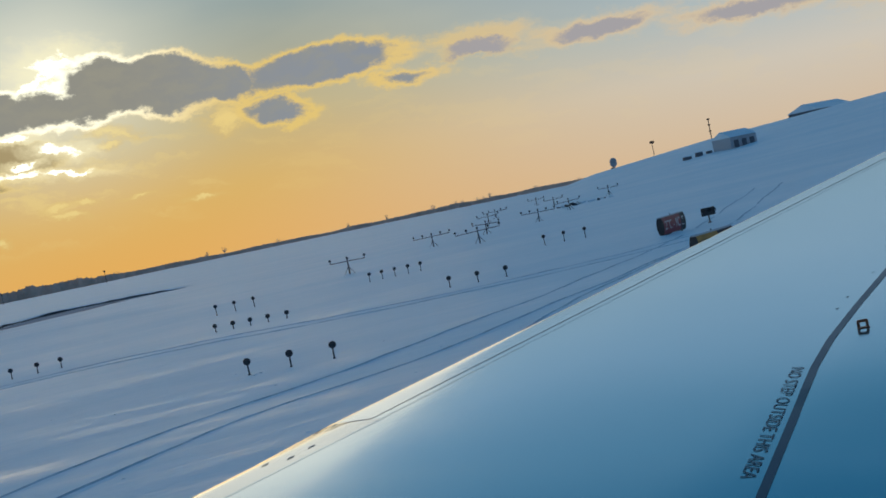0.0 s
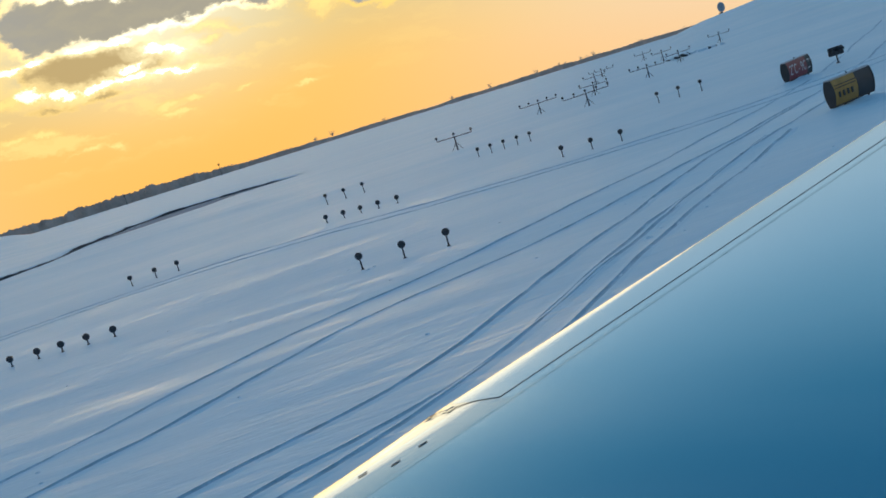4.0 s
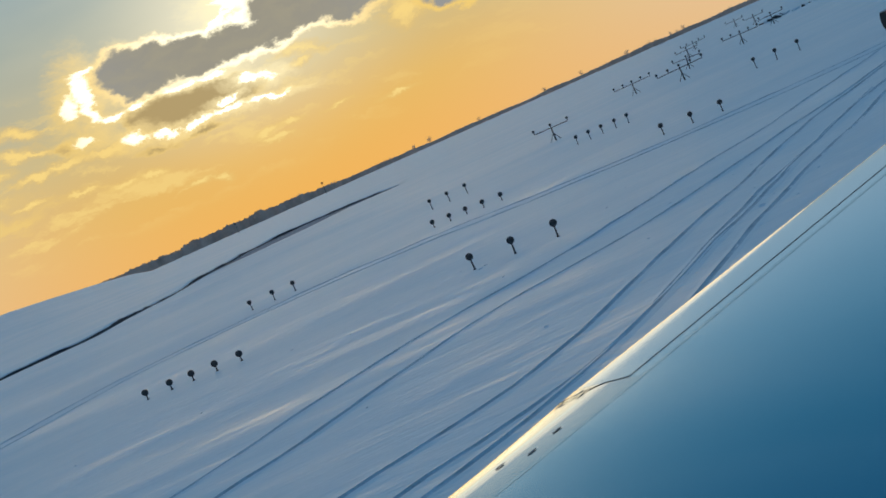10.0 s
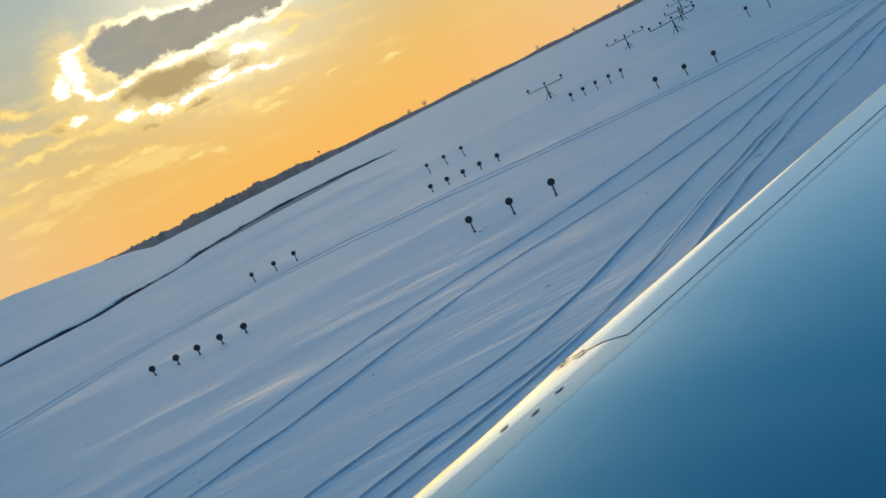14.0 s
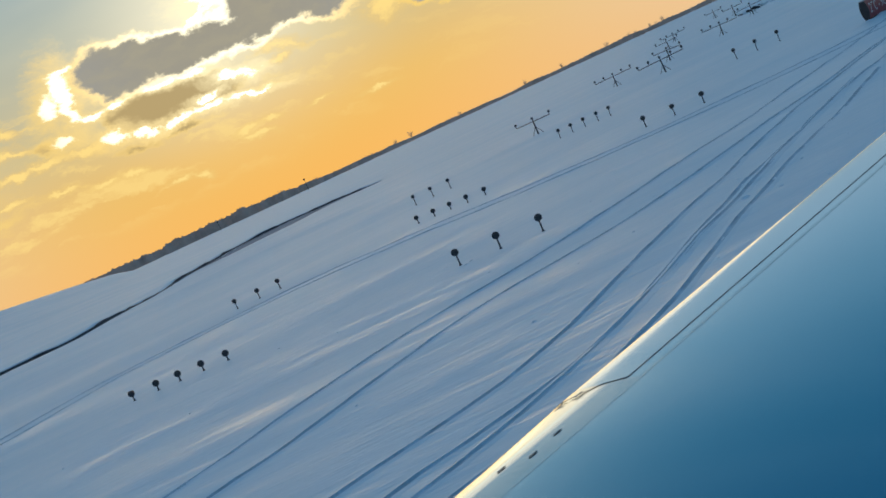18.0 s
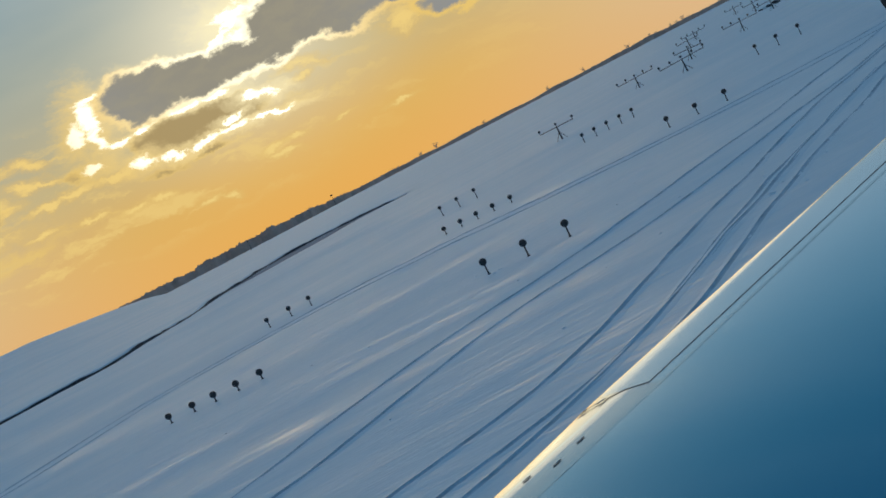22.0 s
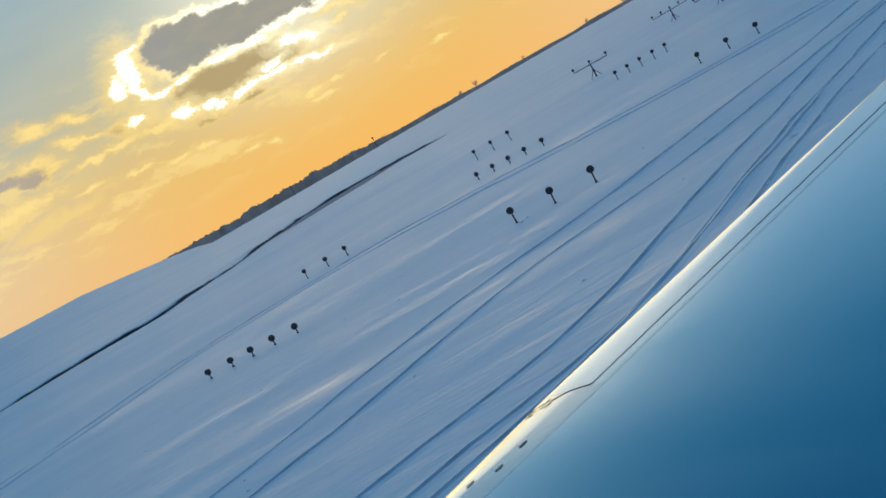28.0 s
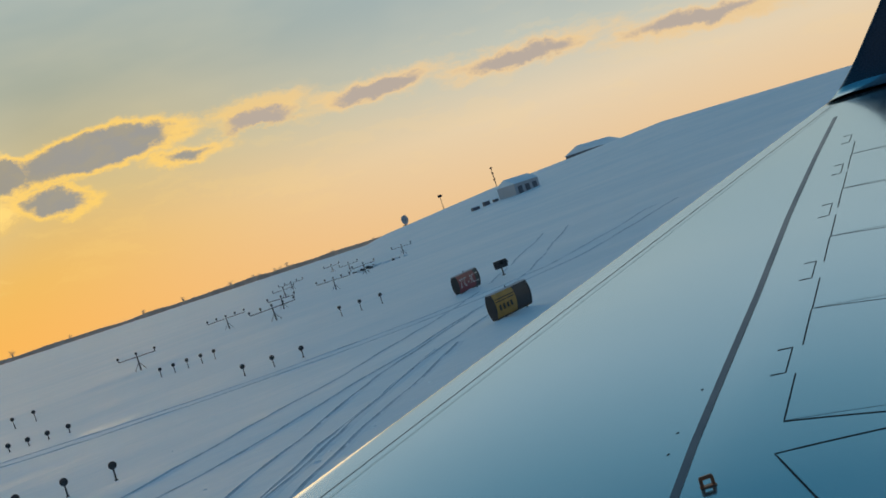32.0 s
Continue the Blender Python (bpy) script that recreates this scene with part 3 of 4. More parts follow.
for s, c in ((1.19, 2.98), (1.44, 2.91), (1.99, 2.79)):
    ribbon("chip", [(s - 0.008, c), (s, c), (s + 0.008, c)], 0.010, SEAM, wing, 0.003)


def lettering(words, size, mat, parent, label, to_place, name="lettering"):
    """Built-in font turned into a mesh, each point sent to its place."""
    data = bpy.data.curves.new(name, "FONT")
    data.body, data.size, data.resolution_u = words, size, 3
    data.extrude = 0.0
    ob = bpy.data.objects.new(name, data)
    scene.collection.objects.link(ob)
    bpy.context.view_layer.update()
    me = bpy.data.meshes.new_from_object(ob.evaluated_get(bpy.context.evaluated_depsgraph_get()))
    bpy.data.objects.remove(ob)
    bpy.data.curves.remove(data)
    xs = [v.co.x for v in me.vertices]
    wide = max(xs) - min(xs)
    for v in me.vertices:
        v.co = to_place((v.co.x - min(xs)) / wide, v.co.y / size)
    me.materials.clear()
    me.materials.append(mat)
    return part_mesh(name, me, parent, label)


lettering("NO STEP OUTSIDE THIS AREA", 0.2, LINE, wing, "dark blue words NO STEP OUTSIDE THIS AREA",
          lambda u, v: on_wing(0.09 - 1.50 * u - 0.03 * v, 3.33 + 0.64 * u + 0.13 * v, 0.004))

# tie-down bracket
fit_at = on_wing(0.74, 3.40)
bm = bmesh.new()
add_box(bm, (0.10, 0.034, 0.026), (0, 0, 0.062), 0, 0.008)
for x in (-0.04, 0.04):
    add_box(bm, (0.024, 0.03, 0.06), (x, 0, 0.03), 0, 0.006)
bracket = part("tie_down_bracket", bm, COPPER, wing, "coppery tie-down bracket on the skin")
bracket.matrix_basis = Matrix.Translation(fit_at) @ Matrix.Rotation(radians(-22), 4, "Z") @ Matrix.Scale(0.72, 4)
bm = bmesh.new()
add_box(bm, (0.115, 0.05, 0.008), (0, 0, 0.002), 0, 0.002)
part("bracket_base", bm, COPPER, bracket)


def build_winglet():
    verts, faces, row = [], [], 0
    path = []
    for i in range(9):
        q = i / 8 * radians(72)
        path.append((0.75 * math.sin(q), 0.75 * (1 - math.cos(q)), radians(72) * i / 8))
    for i in range(1, 6):
        path.append((path[8][0] + 0.36 * i * math.cos(radians(72)), path[8][1] + 0.36 * i * math.sin(radians(72)), radians(72)))
    base = on_wing(TIP, 0)
    for k, (out, up, lean) in enumerate(path):
        f = k / (len(path) - 1)
        full = chord(TIP) * (1 - 0.62 * f)
        back = out * SWEEP + up * 0.72
        inward = Vector((-SPAN.x * math.sin(lean), -SPAN.y * math.sin(lean), math.cos(lean)))
        ring = []
        for i in range(12):
            q = (i / 11) ** 1.6
            ring.append(base + SPAN * out + Vector((0, 0, up)) + AFT * (back + full * q) + inward * 0.055 * full * math.sin(math.pi * q ** 0.5))
        for i in range(10, 0, -1):
            q = (i / 11) ** 1.6
            ring.append(base + SPAN * out + Vector((0, 0, up)) + AFT * (back + full * q) - inward * 0.055 * full * math.sin(math.pi * q ** 0.5))
        row = len(ring)
        verts += ring
    for k in range(len(path) - 1):
        for i in range(row):
            j = (i + 1) % row
            faces.append((k * row + i, k * row + j, (k + 1) * row + j, (k + 1) * row + i))
    cut = 3 * row
    part_mesh("tip_blend", mesh_of("tip_blend", verts[:4 * row], faces[:cut], WING), wing, "glossy curved blend at the wing tip")
    upper = [tuple(i - cut for i in f) for f in faces[cut:]] + [tuple(range((len(path) - 4) * row, (len(path) - 3) * row))]
    return part_mesh("winglet", mesh_of("winglet", verts[cut:], upper, NAVY), wing, "navy blue upswept winglet")


build_winglet()


# ---- approach lights ----
def light_post(high):
    """A round lamp on a thin post whose head stands that high over the snow."""
    root = tagged(new("approach_light"), "dark round approach lamp on a thin steel post in snow", "airfield light", "approach light rows")
    bm = bmesh.new()
    add_tube(bm, (0, 0, -0.3), (0, 0, high - 0.11), 0.030, 0.026)
    add_tube(bm, (0, 0, 0.0), (0, 0, 0.04), 0.06, 0.04)
    part("post", bm, POLE, root)
    bm = bmesh.new()
    add_tube(bm, (0, -0.02, high), (0, 0.14, high + 0.02), 0.115, 0.07, 14)
    add_tube(bm, (0, -0.04, high - 0.004), (0, -0.02, high), 0.128, 0.128, 14)
    head = part("lamp_head", bm, LAMP, root)
    bm = bmesh.new()
    add_tube(bm, (0, -0.046, high - 0.004), (0, -0.039, high - 0.004), 0.105, 0.105, 14)
    part("lens", bm, GLASS, head, "dull glass lens")
    bm = bmesh.new()
    add_tube(bm, (0, 0, high - 0.13), (0, 0.04, high - 0.05), 0.032, 0.032)
    part("bracket", bm, POLE, root)
    return root


def light_bar(lamps=3, wide=3.2, high=1.4):
    root = tagged(new("approach_light_bar"), "steel mast with a crossbar of small approach lamps", "airfield light", "approach light bars")
    bm = bmesh.new()
    add_tube(bm, (0, 0, -0.3), (0, 0, high), 0.07, 0.055)
    add_tube(bm, (-0.45, 0, 0), (0, 0, high * 0.6), 0.022)
    add_tube(bm, (0.45, 0, 0), (0, 0, high * 0.6), 0.022)
    part("mast", bm, POLE, root)
    bm = bmesh.new()
    add_tube(bm, (-wide / 2, 0, high), (wide / 2, 0, high), 0.032)
    part("crossbar", bm, POLE, root)
    for i in range(lamps):
        x = (i / (lamps - 1) - 0.5) * wide
        bm = bmesh.new()
        add_tube(bm, (x, 0, high), (x, 0, high + 0.16), 0.03)
        add_tube(bm, (x, -0.05, high + 0.26), (x, 0.10, high + 0.28), 0.11, 0.07, 12)
        head = part("lamp_head", bm, LAMP, root)
        bm = bmesh.new()
        add_tube(bm, (x, -0.056, high + 0.26), (x, -0.049, high + 0.26), 0.095, 0.095, 10)
        part("lens", bm, GLASS, head, "dull glass lens")
    return root


# rows across the approach: height, first post, last post, how many
ROWS = [(0.47, (0.9, 36.2), (3.7, 35.0), 3), (0.29, (-11.7, 40.7), (-7.9, 39.8), 5), (0.45, (-10.0, 59.1), (-7.5, 59.0), 3),
        (0.33, (0.5, 59.1), (4.2, 57.8), 5), (0.62, (1.0, 75.3), (3.6, 75.7), 3), (0.56, (11.7, 75.5), (15.2, 74.3), 5),
        (0.47, (12.4, 54.2), (15.1, 52.7), 3), (0.62, (23.4, 71.2), (25.8, 69.6), 3)]
kinds = {}
for high, (x0, y0), (x1, y1), count in ROWS:
    for i in range(count):
        q = i / (count - 1)
        x, y = x0 + (x1 - x0) * q + random.uniform(-0.04, 0.04), y0 + (y1 - y0) * q
        turn = pose(x, y, ground_height(x, y), random.uniform(-3, 3), random.uniform(-3, 3), random.uniform(-14, 14))
        if high in kinds:
            copy_thing(kinds[high], turn)
        else:
            kinds[high] = light_post(high)
            kinds[high].matrix_basis = turn
BARS = [(12.6, 90.7), (25.1, 113.6), (25.0, 94.1), (31.7, 115.8), (40.0, 144.2), (38.3, 117.3), (47.0, 131.0), (55.0, 160.0), (49.0, 172.0), (62.0, 190.0), (60.0, 150.0)]
bar = light_bar(3, 2.9, 1.1)
wide_bar = light_bar(5, 4.0, 1.1)
for i, (x, y) in enumerate(BARS):
    turn = pose(x, y, ground_height(x, y), 0, random.uniform(-2, 2), random.uniform(-12, 4))
    if i < 2:
        (bar, wide_bar)[i].matrix_basis = turn
    else:
        copy_thing((bar, wide_bar)[i % 3 == 2], turn)


# ---- airfield signs ----
def airfield_sign(label, split, face_a, face_b, long_=2.8, high=0.92):
    """A lit sign with bowed faces on short frangible legs."""
    root = tagged(new("airfield_sign"), label, "sign")

    def shell(x0, x1, grow):
        bm = bmesh.new()
        rings = []
        for x in (x0, x1):
            ring = []
            for i in range(9):
                q = i / 8
                z = 0.16 + high * q
                ring.append(bm.verts.new((x, -(0.20 * math.sin(math.pi * (0.18 + 0.64 * q)) + grow), z)))
            for i in range(8, -1, -1):
                q = i / 8
                ring.append(bm.verts.new((x, 0.20 * math.sin(math.pi * (0.18 + 0.64 * q)) + grow, 0.16 + high * q)))
            rings.append(ring)
        n = len(rings[0])
        for i in range(n):
            bm.faces.new((rings[0][i], rings[0][(i + 1) % n], rings[1][(i + 1) % n], rings[1][i]))
        bm.faces.new(rings[0])
        bm.faces.new(rings[1])
        return bm

    cut = -long_ / 2 + long_ * split
    faces = (part("sign_face", shell(-long_ / 2 + 0.03, cut, 0.0), face_a, root), part("sign_face", shell(cut + 0.01, long_ / 2 - 0.03, 0.0), face_b, root))
    for x in (-long_ / 2, long_ / 2 - 0.03):
        part("end_cap", shell(x, x + 0.03, 0.02), BLACK, root)
    bm = bmesh.new()
    add_box(bm, (long_ + 0.02, 0.24, 0.05), (0, 0, 0.16 + high + 0.01), 0, 0.01)
    part("top_rail", bm, WALL, root)
    bm = bmesh.new()
    add_box(bm, (long_, 0.26, 0.05), (0, 0, 0.14), 0, 0.01)
    part("bottom_rail", bm, BLACK, root)
    for i in range(5):
        x = -long_ / 2 + 0.25 + i * (long_ - 0.5) / 4
        bm = bmesh.new()
        add_tube(bm, (x, 0, -0.25), (x, 0, 0.14), 0.04)
        add_tube(bm, (x, 0, 0.0), (x, 0, 0.03), 0.09)
        part("leg", bm, POLE, root)
    bm = bmesh.new()
    add_tube(bm, (0, 0, high + 0.16), (0, 0, high + 0.27), 0.025)
    part("lifting_eye", bm, BLACK, root)
    return root, faces


def face_place(x0, x1, z0, tall):
    return lambda u, v: Vector((x0 + (x1 - x0) * u, -(0.205 * math.sin(math.pi * (0.18 + 0.64 * (z0 + tall * v - 0.16)))) - 0.004, z0 + tall * v))


red_sign, red_faces = airfield_sign("dark red runway sign with pale characters standing in drifted snow", 0.80, RED, BLACK)
lettering("27C - 9C", 0.5, WHITE, red_faces[0], "pale characters 27C - 9C", face_place(-1.18, 0.70, 0.40, 0.70))
lettering("Z", 0.5, WHITE, red_faces[1], "pale letter Z", face_place(0.92, 1.2, 0.40, 0.70))
RED_AT = (25.5, 55.0)
red_sign.matrix_basis = pose(*RED_AT, ground_height(*RED_AT) + 0.02, 0, 0, 40)

yellow_sign, yellow_faces = airfield_sign("amber and black taxiway sign standing in drifted snow", 0.58, YELLOW, BLACK, 2.6, 0.92)
for k, z in ((0, 0.86), (1, 0.76)):
    bm = bmesh.new()
    add_box(bm, (1.35, 0.012, 0.03), (-0.55, -0.212, z), 0, 0.002)
    part("face_bar", bm, BLACK, yellow_faces[0])
for i in range(4):
    bm = bmesh.new()
    add_box(bm, (0.13, 0.012, 0.20), (-1.0 + 0.27 * i, -0.215, 0.52), 0, 0.002)
    part("face_mark", bm, BLACK, yellow_faces[0])
YELLOW_AT = (19.6, 38.5)
yellow_sign.matrix_basis = pose(*YELLOW_AT, ground_height(*YELLOW_AT) + 0.02, 0, 0, 30)


def guard_light(at, turn):
    """A pair of hooded lamps on a short post beside the holding point."""
    root = tagged(new("runway_guard_light"), "black box with two hooded lamps on a short post in snow", "airfield light")
    bm = bmesh.new()
    add_tube(bm, (0, 0, -0.2), (0, 0, 0.42), 0.05, 0.04)
    add_tube(bm, (0, 0, 0), (0, 0, 0.05), 0.11, 0.09)
    part("post", bm, POLE, root)
    bm = bmesh.new()
    add_box(bm, (0.92, 0.16, 0.46), (0, 0, 0.65), 0, 0.03)
    part("housing", bm, BLACK, root)
    for x in (-0.22, 0.22):
        bm = bmesh.new()
        add_tube(bm, (x, -0.08, 0.65), (x, -0.10, 0.65), 0.15, 0.15, 16)
        lens = part("lens", bm, GLASS, root, "dull dark lamp glass")
        bm = bmesh.new()
        for i in range(9):
            a0, a1 = math.pi * i / 9, math.pi * (i + 1) / 9
            ring = [bm.verts.new((x + r * math.cos(a), y, 0.65 + r * math.sin(a))) for a in (a0, a1) for r, y in ((0.165, -0.075), (0.165, -0.26), (0.18, -0.26), (0.18, -0.075))]
            for j in range(4):
                k = (j + 1) % 4
                bm.faces.new((ring[j], ring[k], ring[4 + k], ring[4 + j]))
        part("visor", bm, BLACK, lens)
    root.matrix_basis = pose(*at, ground_height(*at), 0, 0, turn)
    return root


guard_light((29.0, 57.5), 10)


# ---- drifts, bank, ruts ----
def drift(name, at, long_, wide, high, turn, label):
    verts, faces = [], []
    n, m = 28, 12
    for i in range(n + 1):
        for j in range(m + 1):
            u, v = i / n * 2 - 1, j / m * 2 - 1
            k = max(0.0, 1 - u * u) ** 1.3 * max(0.0, 1 - v * v) ** 1.2
            x = at[0] + long_ / 2 * u * math.cos(turn) - wide / 2 * v * math.sin(turn)
            y = at[1] + long_ / 2 * u * math.sin(turn) + wide / 2 * v * math.cos(turn)
            z = ground_height(x, y) - 0.04 + high * k * (0.75 + 0.5 * noise.noise(Vector((x, y, 1)) * 0.9))
            verts.append(Vector((x, y, z)))
    for i in range(n):
        for j in range(m):
            a = i * (m + 1) + j
            faces.append((a, a + m + 1, a + m + 2, a + 1))
    return tagged(new(name, mesh_of(name, verts, faces, SNOW)), label, "snow drift", kind="structure")


drift("snow_drift", (RED_AT[0] - 0.4, RED_AT[1] - 0.6), 5.5, 2.6, 0.26, radians(40), "low snow drift round the foot of a sign")
drift("snow_drift", (YELLOW_AT[0] - 0.3, YELLOW_AT[1] - 0.5), 5.0, 2.2, 0.24, radians(30), "low snow drift round the foot of a sign")


def smooth_line(points, step=0.8):
    """A round line through a few points."""
    pts = [Vector((*p, 0)) for p in points]
    pts = [pts[0] * 2 - pts[1], *pts, pts[-1] * 2 - pts[-2]]
    out = []
    for i in range(1, len(pts) - 2):
        p0, p1, p2, p3 = pts[i - 1:i + 3]
        n = max(2, int((p2 - p1).length / step))
        for k in range(n):
            t = k / n
            out.append(0.5 * (2 * p1 + (p2 - p0) * t + (2 * p0 - 5 * p1 + 4 * p2 - p3) * t * t + (3 * p1 - p0 - 3 * p2 + p3) * t ** 3))
    out.append(pts[-2])
    return out


def rut(points, gap=1.7):
    """Two wheel ruts: pressed channels with low lips of thrown snow."""
    root = tagged(new("wheel_ruts"), "pair of wheel ruts pressed into the snow", "tracks", kind="structure")
    line = smooth_line(points)
    section = [(-0.30, -0.02), (-0.16, 0.014), (-0.08, 0.022), (-0.05, 0.004), (0.03, 0.004), (0.06, 0.038), (0.13, 0.026), (0.30, -0.02)]
    for side in (-gap / 2, gap / 2):
        snow, shaded_bed, rims = [], [], []
        for i, p in enumerate(line):
            d = (line[min(i + 1, len(line) - 1)] - line[max(i - 1, 0)]).normalized()
            across = Vector((-d.y, d.x, 0))
            wob = 0.10 * noise.noise(Vector((p.x * 0.4, p.y * 0.4, side)))
            tall = 0.8 + 0.7 * noise.noise(Vector((p.x * 0.7, p.y * 0.7, side + 4)))
            for o, z in section:
                q = p + across * (side + o + wob)
                rims.append(Vector((q.x, q.y, ground_height(q.x, q.y) + z * (tall if z > 0.01 else 1))))
        m = len(section)
        for i in range(len(line) - 1):
            for j in range(m - 1):
                # bed and inner walls take the darker tone, their shade as colour
                (shaded_bed if 2 <= j <= 4 else snow).append((i * m + j, i * m + j + 1, (i + 1) * m + j + 1, (i + 1) * m + j))
        banked = part_mesh("rut", mesh_of("rut", rims, snow, SNOW), root)
        part_mesh("shaded_bed", mesh_of("shaded_bed", rims, shaded_bed, RUT_SHADE), banked, "rut bed and walls darkened for their shade")
    return root


rut([(-16, 13), (-6.9, 21.2), (-3.8, 24.2), (0.3, 28.4), (3.5, 30.4), (8.2, 34.2), (17, 42.6), (28, 55), (48, 84)], 2.2)
rut([(-6, 13), (-3, 16.1), (-1, 17.4), (0.8, 18.7), (3.3, 21.7), (7.2, 27.2), (13, 35), (24, 47)], 1.5)
rut([(-2.0, 14.4), (0.1, 16.1), (2.4, 18.5), (5.2, 22.6), (9, 28), (16, 37)], 0.9)
rut([(-34, 30), (-19.5, 47.5), (-14.6, 53), (-8, 55.2), (-0.6, 54), (6.8, 51.0), (16.7, 49.5), (30, 53), (50, 70)])
rut([(-26, 22), (-18.5, 24.2), (-13.8, 24.0), (-10.4, 21.7), (-8.9, 18.7), (-8.6, 15.1), (-9.2, 11)], 2.4)


def bank(points, label):
    """A washed-out edge of dark soil under a snow lip."""
    root = tagged(new("ditch_bank"), label, "ditch", kind="structure")
    line = smooth_line(points, 0.6)
    verts, faces, lips = [], [], []
    for i, p in enumerate(line):
        d = (line[min(i + 1, len(line) - 1)] - line[max(i - 1, 0)]).normalized()
        across = Vector((-d.y, d.x, 0))
        k = noise.noise(Vector((p.x * 0.12, p.y * 0.12, 7))) + 0.5 * noise.noise(Vector((p.x * 0.6, p.y * 0.6, 9)))
        g = ground_height(p.x, p.y)
        high = max(0.05, 0.20 + 0.26 * k) * min(1, i / 6) * min(1, (len(line) - 1 - i) / 6)
        jag = 0.6 * noise.noise(Vector((p.x * 0.5, p.y * 0.5, 2)))
        for o, z in ((-0.5, -0.1), (-0.1 + jag, high * 0.5), (0.25 + jag, high), (0.6, high)):
            q = p + across * o
            verts.append(Vector((q.x, q.y, g + z)))
        for o, z in ((0.1 + jag, high + 0.01), (0.12 + jag, high + 0.05), (1.2, high + 0.1), (4.5, high * 0.7), (9, -0.1)):
            q = p + across * o
            lips.append(Vector((q.x, q.y, g + z)))
    n = len(line)
    for i in range(n - 1):
        faces += [(i * 4 + j, i * 4 + j + 1, i * 4 + j + 5, i * 4 + j + 4) for j in range(3)]
    part_mesh("soil_face", mesh_of("soil_face", verts, faces, SOIL), root, "dark bare soil face")
    faces = []
    for i in range(n - 1):
        faces += [(i * 5 + j, i * 5 + j + 1, i * 5 + j + 6, i * 5 + j + 5) for j in range(4)]
    part_mesh("snow_lip", mesh_of("snow_lip", lips, faces, SNOW), root)
    return root


bank([(-48, 96), (-40, 103), (-33.5, 106), (-30.8, 113), (-28.6, 121), (-26.8, 137), (-23.5, 155), (-17, 166), (-10, 165), (-5, 160), (-1, 158)], "dark eroded ditch edge under a lip of snow")


def ice_sheet(points, wide, label):
    line = smooth_line(points, 1.5)
    verts, faces = [], []
    for i, p in enumerate(line):
        d = (line[min(i + 1, len(line) - 1)] - line[max(i - 1, 0)]).normalized()
        across = Vector((d.y, -d.x, 0))
        q = i / (len(line) - 1)
        w_here = wide * math.sin(math.pi * q) ** 0.7 * (0.8 + 0.4 * noise.noise(p * 0.15))
        for k in range(7):
            at = p + across * (-0.2 + w_here * k / 6)
            verts.append(Vector((at.x, at.y, ground_height(at.x, at.y) + 0.05 - 0.02 * (k in (0, 6)))))
    for i in range(len(line) - 1):
        faces += [(i * 7 + j, i * 7 + j + 1, i * 7 + j + 8, i * 7 + j + 7) for j in range(6)]
    return tagged(new("frozen_ditch", mesh_of("frozen_ditch", verts, faces, ICE)), label, "ice", kind="structure")


ice_sheet([(-26.5, 138), (-22.5, 154), (-16.5, 164.5), (-10, 163.5), (-4, 158.5)], 13, "grey wind-swept ice in the ditch below the bank")


# ---- far trees, masts, buildings ----
def far_woods():
    verts, faces = [], []
    rnd = random.Random(5)
    for i in range(9000):
        a = rnd.uniform(-60, 75)
        left = float(np.interp(a, (-30, -20, -9, -5, -2, 8, 14, 20), (0.8, 1.7, 1.9, 1.6, 0.9, 0.6, 0.9, 0.7)))
        r = rnd.uniform(1250, 1900)
        high = rnd.uniform(5.4, 7.0) * left * (0.75 + 0.5 * max(0, noise.noise(Vector((a / 1.6, 4, 0))) + 0.4))
        c = heading(a) * r
        c.z = ground_height(c.x, c.y)
        side = heading(a + 90)
        wide = rnd.uniform(5, 11)
        lean = rnd.uniform(-0.6, 0.6)
        k = len(verts)
        shape = [(-0.5, -0.5), (0.5, -0.5), (0.46, 0.55), (0.22 + lean * 0.3, 0.85), (lean * 0.4, 1.0), (-0.28 + lean * 0.2, 0.84), (-0.46, 0.5)]
        for back in (0.0, 0.5):
            for u, v in shape:
                verts.append(c + heading(a) * wide * back + side * u * wide * (1 - 0.5 * back) + Vector((0, 0, v * high * (1 - 0.15 * back))))
        n = len(shape)
        faces.append(tuple(range(k, k + n)))
        faces.append(tuple(range(k + n, k + 2 * n)))
        for j in range(n):
            faces.append((k + j, k + (j + 1) % n, k + n + (j + 1) % n, k + n + j))
    return tagged(new("far_woods", mesh_of("far_woods", verts, faces, HAZED_BARK, False)), "distant belt of bare brown winter trees on the horizon", "trees", kind="stuff")


far_woods()


def bare_tree(a, r, high, seed):
    rnd = random.Random(seed)
    at = heading(a) * r
    root = tagged(new("bare_tree"), "distant leafless tree on the horizon", "tree", "trees on the horizon")
    root.matrix_basis = Matrix.Translation((at.x, at.y, ground_height(at.x, at.y)))
    bm = bmesh.new()
    add_tube(bm, (0, 0, -1), (0, 0, high * 0.55), high * 0.03, high * 0.018, 5)
    part("trunk", bm, HAZED_BARK, root)
    bm = bmesh.new()
    for i in range(26):
        q = rnd.uniform(0.3, 0.55)
        t = rnd.uniform(0, 6.28)
        tip = Vector((math.cos(t) * high * rnd.uniform(0.1, 0.32), math.sin(t) * high * 0.25, high * rnd.uniform(0.6, 1.0)))
        add_tube(bm, (0, 0, high * q), tip, high * 0.010, high * 0.004, 3)
        for k in range(2):
            add_tube(bm, tip * 0.7 + Vector((0, 0, high * q * 0.3)), tip + Vector((rnd.uniform(-1, 1), 0, rnd.uniform(0, 1))) * high * 0.13, high * 0.006, high * 0.003, 3)
    part("crown", bm, HAZED_BARK, root)
    return root


